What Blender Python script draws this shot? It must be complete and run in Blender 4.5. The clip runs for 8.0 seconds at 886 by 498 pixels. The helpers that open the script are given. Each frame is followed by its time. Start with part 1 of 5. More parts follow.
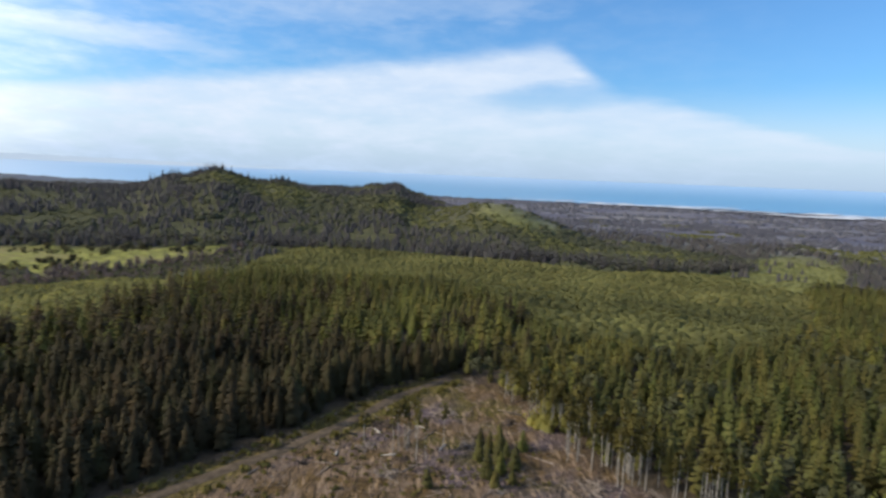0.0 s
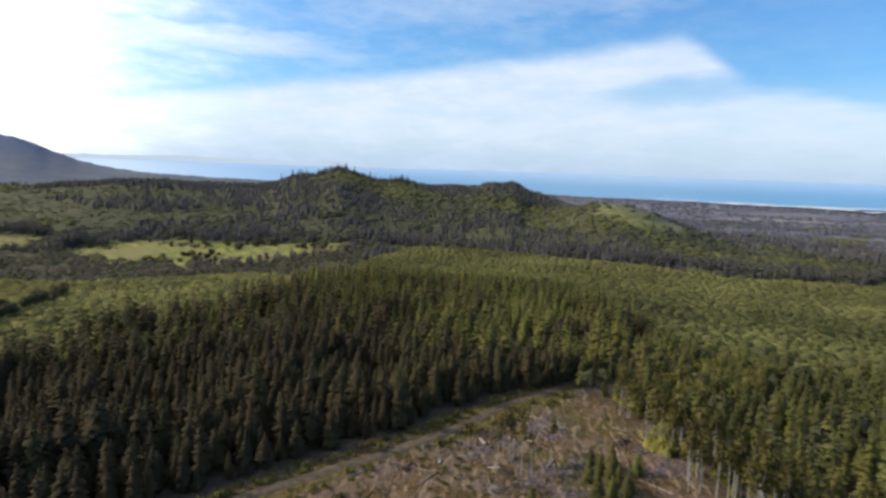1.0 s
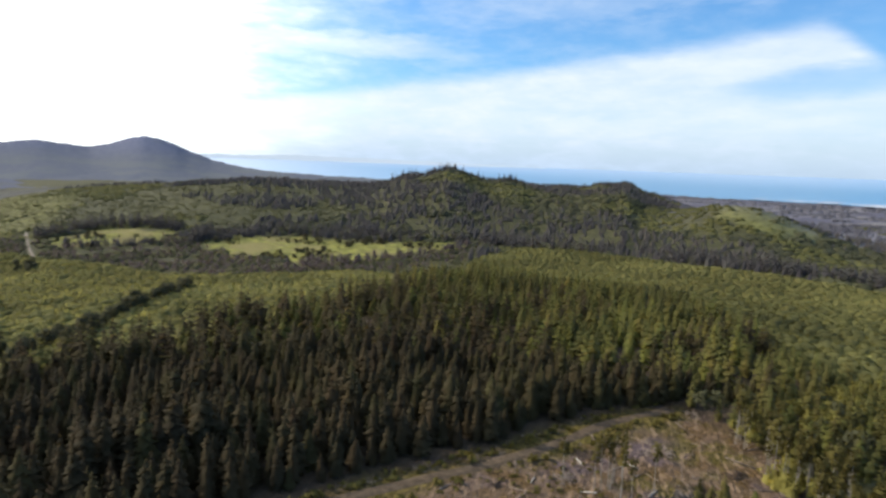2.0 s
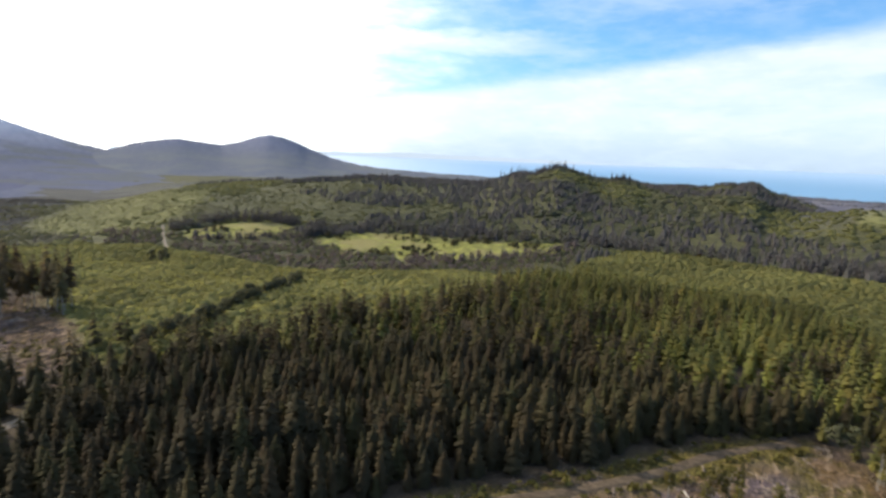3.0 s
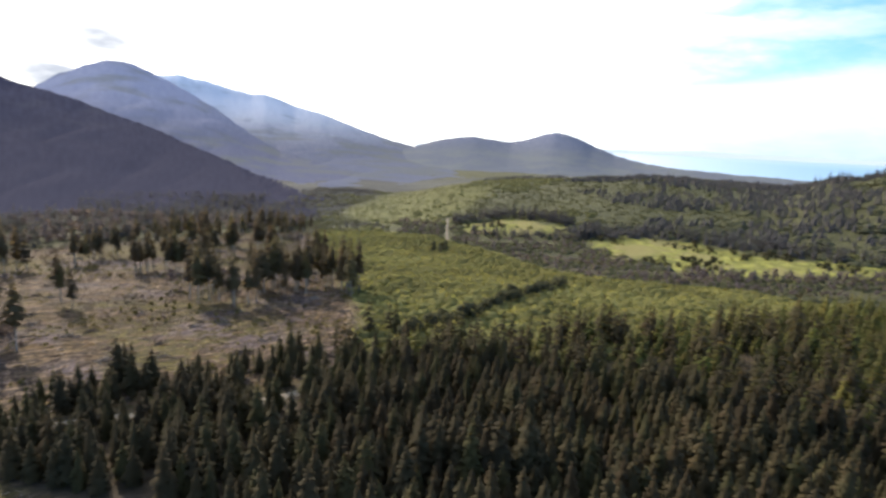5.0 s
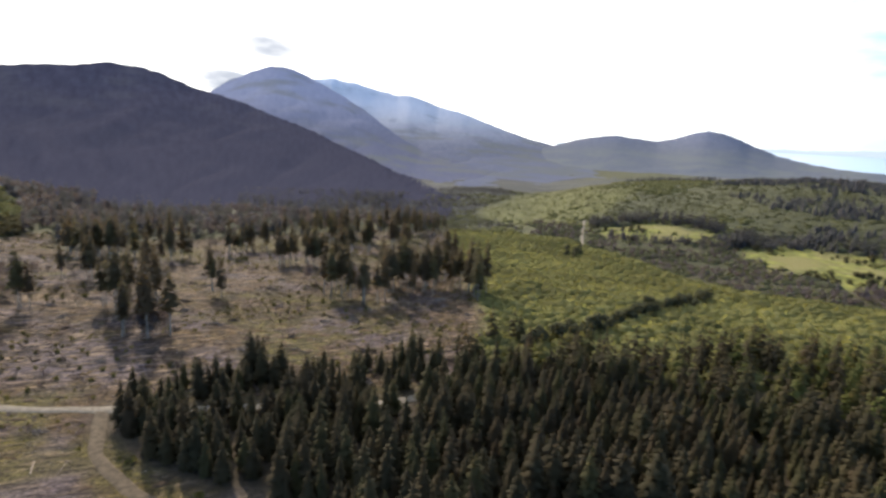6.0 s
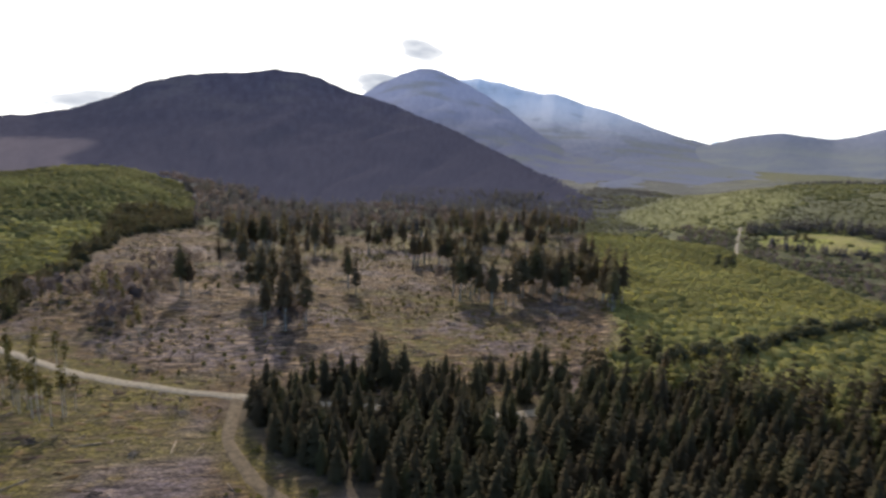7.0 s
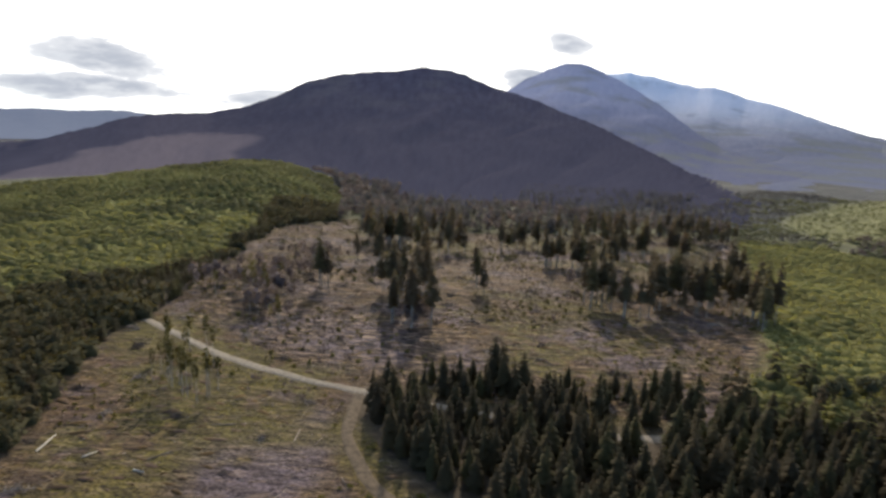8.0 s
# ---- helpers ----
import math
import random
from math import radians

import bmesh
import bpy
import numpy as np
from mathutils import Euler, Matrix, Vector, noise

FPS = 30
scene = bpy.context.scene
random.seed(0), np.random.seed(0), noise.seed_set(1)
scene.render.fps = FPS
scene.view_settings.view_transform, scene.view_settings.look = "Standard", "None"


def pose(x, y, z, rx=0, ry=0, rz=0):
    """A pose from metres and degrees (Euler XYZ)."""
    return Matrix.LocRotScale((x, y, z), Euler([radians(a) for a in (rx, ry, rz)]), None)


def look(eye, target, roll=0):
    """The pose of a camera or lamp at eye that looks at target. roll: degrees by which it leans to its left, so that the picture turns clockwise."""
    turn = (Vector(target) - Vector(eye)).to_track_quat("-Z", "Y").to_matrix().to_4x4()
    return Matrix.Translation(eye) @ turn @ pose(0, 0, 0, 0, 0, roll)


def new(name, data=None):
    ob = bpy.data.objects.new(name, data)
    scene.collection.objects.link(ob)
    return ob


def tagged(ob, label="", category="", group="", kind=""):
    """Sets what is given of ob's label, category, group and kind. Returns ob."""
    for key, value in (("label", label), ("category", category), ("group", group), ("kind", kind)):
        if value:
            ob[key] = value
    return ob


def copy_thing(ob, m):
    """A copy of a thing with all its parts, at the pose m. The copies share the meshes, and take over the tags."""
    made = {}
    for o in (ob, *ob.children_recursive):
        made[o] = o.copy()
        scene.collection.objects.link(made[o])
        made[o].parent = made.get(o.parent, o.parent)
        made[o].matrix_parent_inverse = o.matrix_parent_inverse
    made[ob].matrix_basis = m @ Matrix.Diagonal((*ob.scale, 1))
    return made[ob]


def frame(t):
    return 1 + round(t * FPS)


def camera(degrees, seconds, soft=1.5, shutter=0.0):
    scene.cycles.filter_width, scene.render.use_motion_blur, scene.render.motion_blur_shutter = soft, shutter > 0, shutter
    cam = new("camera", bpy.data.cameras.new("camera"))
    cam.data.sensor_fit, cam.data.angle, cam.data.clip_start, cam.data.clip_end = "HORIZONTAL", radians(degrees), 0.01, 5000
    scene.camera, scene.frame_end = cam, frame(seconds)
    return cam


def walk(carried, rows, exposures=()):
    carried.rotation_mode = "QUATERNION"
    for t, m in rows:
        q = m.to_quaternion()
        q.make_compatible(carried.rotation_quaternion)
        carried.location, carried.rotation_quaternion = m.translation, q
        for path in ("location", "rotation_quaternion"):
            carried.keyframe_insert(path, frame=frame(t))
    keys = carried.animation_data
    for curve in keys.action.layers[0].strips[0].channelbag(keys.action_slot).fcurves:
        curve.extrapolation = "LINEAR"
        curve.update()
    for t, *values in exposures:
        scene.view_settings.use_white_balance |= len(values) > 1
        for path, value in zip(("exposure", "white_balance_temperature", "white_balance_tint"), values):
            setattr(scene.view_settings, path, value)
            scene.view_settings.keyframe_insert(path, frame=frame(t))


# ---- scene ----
# ---------------------------------------------------------------- camera
cam = camera(71.5, 8.0, soft=2.8, shutter=0.4)
# seconds, x, y, z, tilt, roll, heading (degrees to the left of +y)
FLIGHT = [
    (0, 0.00, 0.00, 81.00, -6.77, 2.29, -47.44),
    (0.5, 2.92, 1.56, 81.58, -7.07, 2.16, -41.80),
    (1, 5.93, 3.24, 82.40, -7.31, 2.07, -36.56),
    (2.5, 15.19, 9.56, 84.91, -8.07, 2.11, -21.45),
    (3, 18.00, 12.72, 85.72, -8.37, 2.20, -16.32),
    (3.5, 20.58, 15.83, 86.66, -8.60, 2.35, -10.37),
    (4, 22.74, 19.42, 87.62, -8.94, 2.52, -3.67),
    (4.5, 24.63, 23.47, 88.46, -9.35, 2.64, 2.70),
    (5, 26.39, 27.48, 89.44, -9.74, 2.71, 9.40),
    (6.5, 28.06, 42.10, 91.31, -10.73, 2.48, 28.62),
    (7, 28.65, 46.20, 92.15, -11.04, 2.25, 35.35),
    (7.5, 28.94, 49.97, 93.39, -11.40, 2.15, 41.86),
    (8, 28.92, 53.22, 94.64, -11.90, 2.17, 48.44),
]


def flown(x, y, z, tilt, roll, heading):
    """A camera at a place, from its tilt above the horizon, its lean to the left and its heading."""
    a, p = radians(heading), radians(tilt)
    way = Vector((-math.sin(a) * math.cos(p), math.cos(a) * math.cos(p), math.sin(p)))
    eye = Vector((x, y, z))
    return look(eye, eye + way * 100, roll)


walk(cam, [(t, flown(*row)) for t, *row in FLIGHT],
     [(0.0, -0.16, 6150, 10), (1.0, -0.09, 6230, 10), (2.5, 0.09, 6400, 10), (4.5, 0.40, 6500, 10), (5.0, 0.42, 6500, 10), (6.5, 0.22, 6500, 10), (8.0, 0.03, 6520, 10)])

# ---------------------------------------------------------------- sky, sun
SUN_AZ, SUN_EL = 48.0, 30.0   # degrees to the left of +y, above the horizon
world = bpy.data.worlds.new("sky")
scene.world = world
world.use_nodes = True
WN, WL = world.node_tree.nodes, world.node_tree.links
WN.clear()


def wire(tree, socket, value):
    if isinstance(value, (int, float, tuple)):
        socket.default_value = value
    else:
        tree.links.new(value, socket)


def calc(tree, op, a, b=None, c=None, clamp=False):
    n = tree.nodes.new("ShaderNodeMath")
    n.operation, n.use_clamp = op, clamp
    for s, v in zip(n.inputs, (a, b, c)):
        if v is not None:
            wire(tree, s, v)
    return n.outputs[0]


def ramp01(tree, value, lo, hi):
    """Smooth step of value from lo to hi."""
    n = tree.nodes.new("ShaderNodeMapRange")
    n.interpolation_type = "SMOOTHSTEP"
    wire(tree, n.inputs[0], value)
    n.inputs[1].default_value, n.inputs[2].default_value = lo, hi
    return n.outputs[0]


def blend(tree, fac, a, b, mode="MIX"):
    n = tree.nodes.new("ShaderNodeMix")
    n.data_type, n.blend_type = "RGBA", mode
    wire(tree, n.inputs[0], fac)
    wire(tree, n.inputs[6], a)
    wire(tree, n.inputs[7], b)
    return n.outputs[2]


def grain(tree, vector, scale, detail=4.0, rough=0.55, stretch=None):
    n = tree.nodes.new("ShaderNodeTexNoise")
    n.inputs["Scale"].default_value, n.inputs["Detail"].default_value = scale, detail
    n.inputs["Roughness"].default_value = rough
    if stretch:
        m = tree.nodes.new("ShaderNodeMapping")
        m.inputs["Scale"].default_value = stretch[:3]
        if len(stretch) == 4:                       # a heading for the grain's long axis
            m.vector_type = "TEXTURE"
            m.inputs["Rotation"].default_value = (0, 0, radians(stretch[3]))
        tree.links.new(vector, m.inputs["Vector"])
        vector = m.outputs[0]
    if vector is not None:
        tree.links.new(vector, n.inputs["Vector"])
    return n.outputs[0]


def build_sky():
    t = world.node_tree
    sky = WN.new("ShaderNodeTexSky")
    sky.sky_type, sky.sun_disc = "NISHITA", False
    sky.sun_elevation, sky.sun_rotation = radians(SUN_EL), radians(-SUN_AZ)
    sky.altitude, sky.air_density, sky.dust_density, sky.ozone_density = 200, 1.0, 1.5, 2.0
    co = WN.new("ShaderNodeTexCoord").outputs["Generated"]
    xyz = WN.new("ShaderNodeSeparateXYZ")
    WL.new(co, xyz.inputs[0])
    x, y, z = xyz.outputs
    az = calc(t, "MULTIPLY", calc(t, "ARCTAN2", calc(t, "MULTIPLY", x, -1.0), y), 57.29578)
    el = calc(t, "MULTIPLY", calc(t, "ARCSINE", z), 57.29578)
    wisp = grain(t, co, 7.0, 6.0, 0.6, (1.0, 1.0, 5.0))
    fine = grain(t, co, 16.0, 5.0, 0.6, (1.0, 1.0, 3.0))
    warp = calc(t, "MULTIPLY", calc(t, "SUBTRACT", wisp, 0.5), 7.0)

    def patch(a0, e0, sa, se, tilt, soft=1.0, wob=0.35):
        """A soft, ragged patch of cloud round a direction; tilt: degrees of rise for a degree to the left."""
        da = calc(t, "SUBTRACT", az, a0)
        de = calc(t, "SUBTRACT", calc(t, "SUBTRACT", el, e0), calc(t, "MULTIPLY", da, tilt))
        de = calc(t, "ADD", de, calc(t, "MULTIPLY", warp, wob * se / 3))
        r = calc(t, "ADD", calc(t, "POWER", calc(t, "ABSOLUTE", calc(t, "DIVIDE", da, sa)), 2.0),
                 calc(t, "POWER", calc(t, "ABSOLUTE", calc(t, "DIVIDE", de, se)), 2.0))
        return ramp01(t, calc(t, "SUBTRACT", 1.0, r), 0.0, soft)

    # a sheet of cirrus with a crisp upper edge that climbs to the right, thinning out beyond its tip
    right = calc(t, "MINIMUM", calc(t, "MULTIPLY", calc(t, "ADD", az, 20.9), -0.140), 5.0)
    drop = calc(t, "ADD", calc(t, "MULTIPLY", ramp01(t, az, -55.5, -63.5), 4.4), calc(t, "MULTIPLY", ramp01(t, az, -61, -87), 4.2))
    top = calc(t, "SUBTRACT", calc(t, "ADD", right, 7.4), drop)
    under = calc(t, "SUBTRACT", calc(t, "ADD", top, calc(t, "MULTIPLY", warp, 0.16)), el)
    hole = calc(t, "SUBTRACT", 1.0, calc(t, "MULTIPLY", patch(-58.2, 7.5, 10.0, 1.8, -0.1, 1.0, 0.6), 0.6))
    sheet = calc(t, "MULTIPLY", ramp01(t, under, -0.3, 1.6), hole)
    sheet = calc(t, "MULTIPLY", sheet, calc(t, "ADD", calc(t, "MULTIPLY", wisp, 0.7), 0.45), clamp=True)
    glare_a = calc(t, "DIVIDE", calc(t, "SUBTRACT", az, 43.5), 58.5)
    glare_e = calc(t, "DIVIDE", calc(t, "SUBTRACT", el, 22.0), 44.0)
    glare = calc(t, "ADD", calc(t, "MULTIPLY", glare_a, glare_a), calc(t, "MULTIPLY", glare_e, glare_e))
    glare = ramp01(t, calc(t, "ADD", glare, calc(t, "MULTIPLY", warp, 0.09)), 1.42, 0.37)
    low = ramp01(t, el, 9.0, 0.5)
    streak = calc(t, "MAXIMUM", patch(-10.6, 10.5, 22.0, 1.7, 0.03, 1.0, 0.9), calc(t, "MULTIPLY", patch(-44.1, 15.5, 26.0, 3.0, -0.12, 1.0, 1.2), 0.35))
    cover = calc(t, "MAXIMUM", calc(t, "MULTIPLY", sheet, 0.95), glare)
    cover = calc(t, "MAXIMUM", cover, calc(t, "MULTIPLY", streak, 0.55))
    cover = calc(t, "MAXIMUM", cover, calc(t, "MULTIPLY", low, 0.8))
    thin = calc(t, "MULTIPLY", ramp01(t, fine, 0.35, 0.75), 0.25)
    cover = calc(t, "ADD", cover, calc(t, "MULTIPLY", thin, ramp01(t, az, -90.0, -10.0)), clamp=True)
    # unseen thin cirrus over the upper sky, added to brighten shaded sides
    fill_veil = calc(t, "MULTIPLY", ramp01(t, el, 15.0, 45.0), calc(t, "ADD", calc(t, "MULTIPLY", wisp, 0.35), 0.14))
    cover = calc(t, "MAXIMUM", cover, fill_veil)
    white = blend(t, glare, blend(t, ramp01(t, el, 4.5, -0.5), (8.8, 9.6, 10.6, 1), (6.2, 7.7, 9.6, 1)), (21.0, 20.5, 19.5, 1))
    col = blend(t, cover, blend(t, 1.0, sky.outputs[0], (1.0, 1.56, 2.0, 1), "MULTIPLY"), white)
    # small grey fair-weather clouds over the mountains
    grey = calc(t, "MAXIMUM", patch(37.8, 7.0, 2.7, 1.5, 0.1, 1.2, 0.9), patch(41.7, 3.7, 2.6, 1.2, 0.05, 1.0, 1.0))
    grey = calc(t, "MAXIMUM", grey, patch(78.0, 1.5, 9.5, 1.1, 0.0, 1.0, 0.8))
    grey = calc(t, "MAXIMUM", grey, calc(t, "MULTIPLY", patch(77.0, 3.6, 6.4, 1.7, 0.08, 1.2, 1.4), 1.0))
    grey = calc(t, "MAXIMUM", grey, patch(65.6, 1.1, 5.0, 1.0, -0.06, 1.4, 0.7))
    grey = calc(t, "MULTIPLY", grey, calc(t, "ADD", calc(t, "MULTIPLY", ramp01(t, fine, 0.3, 0.65), 0.75), 0.4), clamp=True)
    grey = calc(t, "ADD", calc(t, "MULTIPLY", ramp01(t, grey, 0.0, 0.42), 0.66), calc(t, "MULTIPLY", grey, 0.33), clamp=True)
    col = blend(t, grey, col, (5.0, 5.4, 6.2, 1))
    bg = WN.new("ShaderNodeBackground")
    bg.inputs["Strength"].default_value = 0.1
    WL.new(col, bg.inputs["Color"])
    WL.new(bg.outputs[0], WN.new("ShaderNodeOutputWorld").inputs[0])


build_sky()
sun = new("sun", bpy.data.lights.new("sun", "SUN"))
sun.data.energy, sun.data.angle, sun.data.color = 4.4, radians(0.6), (1.0, 0.88, 0.72)
_a, _e = radians(SUN_AZ), radians(SUN_EL)
sun.matrix_world = look((0, 0, 0), (math.sin(_a) * math.cos(_e), -math.cos(_a) * math.cos(_e), -math.sin(_e)))

# ---------------------------------------------------------------- plan of the land
rng = np.random.default_rng(7)


def step(v, lo, hi):
    s = np.clip((np.asarray(v, float) - lo) / (hi - lo), 0, 1)
    return s * s * (3 - 2 * s)


def lattice(x, y, scale, seed):
    """Smooth value noise in [-1, 1]."""
    x, y = np.asarray(x, float) / scale, np.asarray(y, float) / scale
    i, j = np.floor(x), np.floor(y)
    u, v = x - i, y - j
    u, v = u * u * (3 - 2 * u), v * v * (3 - 2 * v)

    def h(a, b):
        n = np.sin(a * 127.1 + b * 311.7 + seed * 74.7) * 43758.5453
        return n - np.floor(n)
    top = h(i, j) * (1 - u) + h(i + 1, j) * u
    bot = h(i, j + 1) * (1 - u) + h(i + 1, j + 1) * u
    return 2 * (top * (1 - v) + bot * v) - 1


def rough(x, y, scale, seed, octaves=4):
    return sum(lattice(x, y, scale / 2 ** k, seed + k) * 0.5 ** k for k in range(octaves))


def polar(x, y):
    return np.degrees(np.arctan2(-np.asarray(x, float), y)), np.hypot(x, y)


# hills to the north-east: heading, width in degrees, height over the plain
HILLS = ((14.5, 2.2, 6.2), (11.5, 2.6, -9.5), (8, 3, 12.7), (4, 3.2, 19.9), (0, 3.4, 15.4), (-4, 3.2, 26.1), (-8, 3.2, 28.6), (-12, 3, 28.9), (-16, 3, 34.3), (-20, 2.4, 32.6), (-23.5, 1.8, 58.3), (-27, 1.7, 77.1), (-30, 1.6, 51.6), (-32.8, 1.4, 46.8), (-36, 2.0, 53.0), (-39.2, 1.6, 38.7), (-41.3, 1.1, 46.3), (-43.0, 0.8, 35.7), (-44.6, 1.3, 35.6), (-47.5, 2.0, 31.2), (-50, 2.5, -10.8))


def ground_z(x, y):
    az, d = polar(x, y)
    z = -16 * step(d, 330, 640) * step(az, 71, 42) - 6 * step(d, 600, 1200)
    crest = sum(h * np.exp(-0.5 * ((az - a) / s) ** 2) for a, s, h in HILLS)
    shape = step(d, 690 + 60 * lattice(az * 10, d, 90, 3), 1330) * (1 - step(d, 1420, 2300))
    z = z + crest * shape * (1 + 0.10 * rough(x, y, 240, 11))
    # grassy shoulder in front of the right-hand end of the hills
    z = z + 60 * np.exp(-0.5 * ((az + 51.5) / np.where(az > -51.5, 2.6, 4.5)) ** 2 - 0.5 * ((d - 1100) / 130) ** 2)
    # green rise to the west, under the scarred slope
    z = z + 29 * np.exp(-0.5 * ((az - 61.0) / np.where(az > 61.0, 7.0, 4.6)) ** 2) * step(d, 430, 900) * (1 - step(d, 960, 1500))
    z = z + 1.6 * rough(x, y, 70, 5, 3) * step(d, 150, 420) + 0.25 * rough(x, y, 9, 6, 2)
    z = z - 45 * step(az, 53, 60) * step(d, 980, 1250)      # hollow in front of the western slope
    return z + 4 * rough(x, y, 400, 8, 3) * step(d, 500, 1500)


def within(x, y, poly):
    """True where a point lies inside a closed outline."""
    x, y = np.asarray(x, float), np.asarray(y, float)
    hit = np.zeros(x.shape, bool)
    for (x0, y0), (x1, y1) in zip(poly, poly[1:] + poly[:1]):
        cross = (y0 > y) != (y1 > y)
        hit ^= cross & (x < (x1 - x0) * (y - y0) / (y1 - y0 + 1e-9) + x0)
    return hit


CUT_EAST = [(-87, 37), (148, 37), (157, 82), (179, 111), (188, 148), (185, 164), (153, 167), (111, 159), (57, 154), (-2, 147), (-63, 148), (-88, 146)]
CUT_WEST = [(-87, 37), (-142, 41), (-166, 69), (-205, 87), (-247, 111), (-262, 131), (-322, 179), (-386, 230), (-456, 291), (-495, 377),
            (-506, 408), (-433, 364), (-387, 379), (-430, 440), (-396, 502), (-346, 571), (-300, 640), (-240, 690), (-161, 546), (-92, 385), (-62, 325), (-47, 258), (-64, 221), (-143, 172),
            (-131, 153), (-113, 152), (-88, 146)]
FIELDS = ([(65, 757), (90, 774), (188, 807), (242, 752), (382, 680), (291, 621), (197, 594), (152, 576), (142, 604), (85, 713)],
          [(-90, 805), (-19, 879), (28, 870), (56, 836), (9, 756), (-52, 742)])
SHOULDERS = ([(-250, 840), (-204, 793), (-172, 783), (-146, 794), (-126, 843), (-119, 892), (-100, 930), (-91, 960), (-80, 1100), (-60, 1300), (-150, 1380), (-300, 1380), (-300, 1170), (-283, 1000), (-283, 930)],
             [(772, 636), (895, 738), (930, 676), (933, 583), (848, 530), (777, 564)],
             [(634, 191), (677, 240), (785, 262), (923, 275), (1090, 240), (1080, 190), (900, 140), (760, 120), (650, 140)])
BRUSH_MID = [(-47, 258), (-62, 325), (-92, 385), (-161, 546), (-235, 690), (-163, 724), (-94, 700), (-51, 657), (24, 560), (64, 500), (124, 505),
             (173, 516), (257, 470), (202, 380), (122, 333), (69, 298), (21, 272)]
SCRUB_BAND = [(-163, 724), (-94, 700), (-51, 657), (24, 560), (64, 500), (124, 505), (173, 516), (294, 524), (383, 666), (292, 616), (197, 588),
              (147, 568), (80, 707), (49, 827), (12, 750), (-57, 735), (-100, 800), (-171, 854)]
BRUSH_EAST = [(251, 455), (322, 566), (440, 650), (516, 558), (577, 433), (613, 314), (704, 226), (652, 133), (420, 78), (331, 80), (288, 107), (269, 142), (276, 171), (317, 228), (358, 315), (321, 422)]
BRUSH_WEST = [(-345, 165), (-372, 205), (-450, 268), (-556, 338), (-572, 365), (-563, 424), (-640, 470), (-780, 540), (-860, 480), (-910, 380), (-900, 200), (-800, 60), (-675, 8), (-544, -22), (-318, 34), (-335, 110)]
CONIFER = [(-60, 262), (-60, 286), (-50, 304), (-40, 302), (-33, 285), (-1, 290), (32, 309), (73, 336), (135, 380), (201, 437), (257, 481), (305, 422), (347, 314), (299, 222), (256, 164), (225, 146), (195, 146), (186, 164), (153, 169), (111, 161),
           (59, 157), (-2, 149), (-63, 150), (-103, 151), (-123, 158), (-141, 172), (-126, 206), (-82, 243)]
WOOD_WEST = [(-166, 69), (-205, 87), (-247, 111), (-262, 131), (-322, 179), (-386, 230), (-456, 291), (-495, 377), (-563, 424), (-572, 365),
             (-556, 338), (-450, 268), (-372, 205), (-345, 165), (-335, 110), (-318, 34), (-245, 9), (-141, 21)]
TRACK = [(-140, 167), (-127, 155), (-116, 146), (-100, 140), (-83, 137), (-23, 138), (28, 142), (59, 147), (90, 148), (121, 151), (151, 158), (181, 159)]
MOSSY = [(-87, 37), (-142, 41), (-205, 87), (-262, 131), (-294, 158), (-267, 155), (-224, 149), (-162, 169), (-127, 155), (-100, 138), (-88, 135)]
STRAWY = [(-207, 225), (-124, 214), (-74, 258), (-84, 355), (-185, 358), (-241, 297)]
GRASSY = [(-500, 400), (-433, 350), (-360, 350), (-280, 395), (-200, 420), (-100, 390), (-165, 550), (-240, 690), (-346, 571), (-430, 440)]
LILAC = ([(-228, 160), (-240, 190), (-205, 215), (-175, 222), (-145, 195), (-168, 168)], [(-134, 112), (-110, 134), (-94, 124), (-96, 104), (-112, 92)])
PATH_UP = [(-72, 666), (-78, 687), (-90, 752), (-109, 873)]
ROAD = [(-293, 125), (-260, 131), (-229, 136), (-197, 142), (-168, 152), (-140, 166), (-103, 188), (-64, 213), (-49, 233)]

# ---------------------------------------------------------------- materials


def material(name):
    m = bpy.data.materials.new(name)
    m.use_nodes = True
    t = m.node_tree
    b = t.nodes["Principled BSDF"]
    b.inputs["Roughness"].default_value = 0.9
    b.inputs["Specular IOR Level"].default_value = 0.15
    return m, t, b


def place(t):
    return t.nodes.new("ShaderNodeNewGeometry").outputs["Position"]


def attr(t, name):
    n = t.nodes.new("ShaderNodeAttribute")
    n.attribute_name = name
    return n.outputs["Fac"]


def bump(t, b, height, strength, distance):
    n = t.nodes.new("ShaderNodeBump")
    n.inputs["Strength"].default_value, n.inputs["Distance"].default_value = strength, distance
    t.links.new(height, n.inputs["Height"])
    t.links.new(n.outputs[0], b.inputs["Normal"])


def c4(r, g, b):
    return (r, g, b, 1.0)


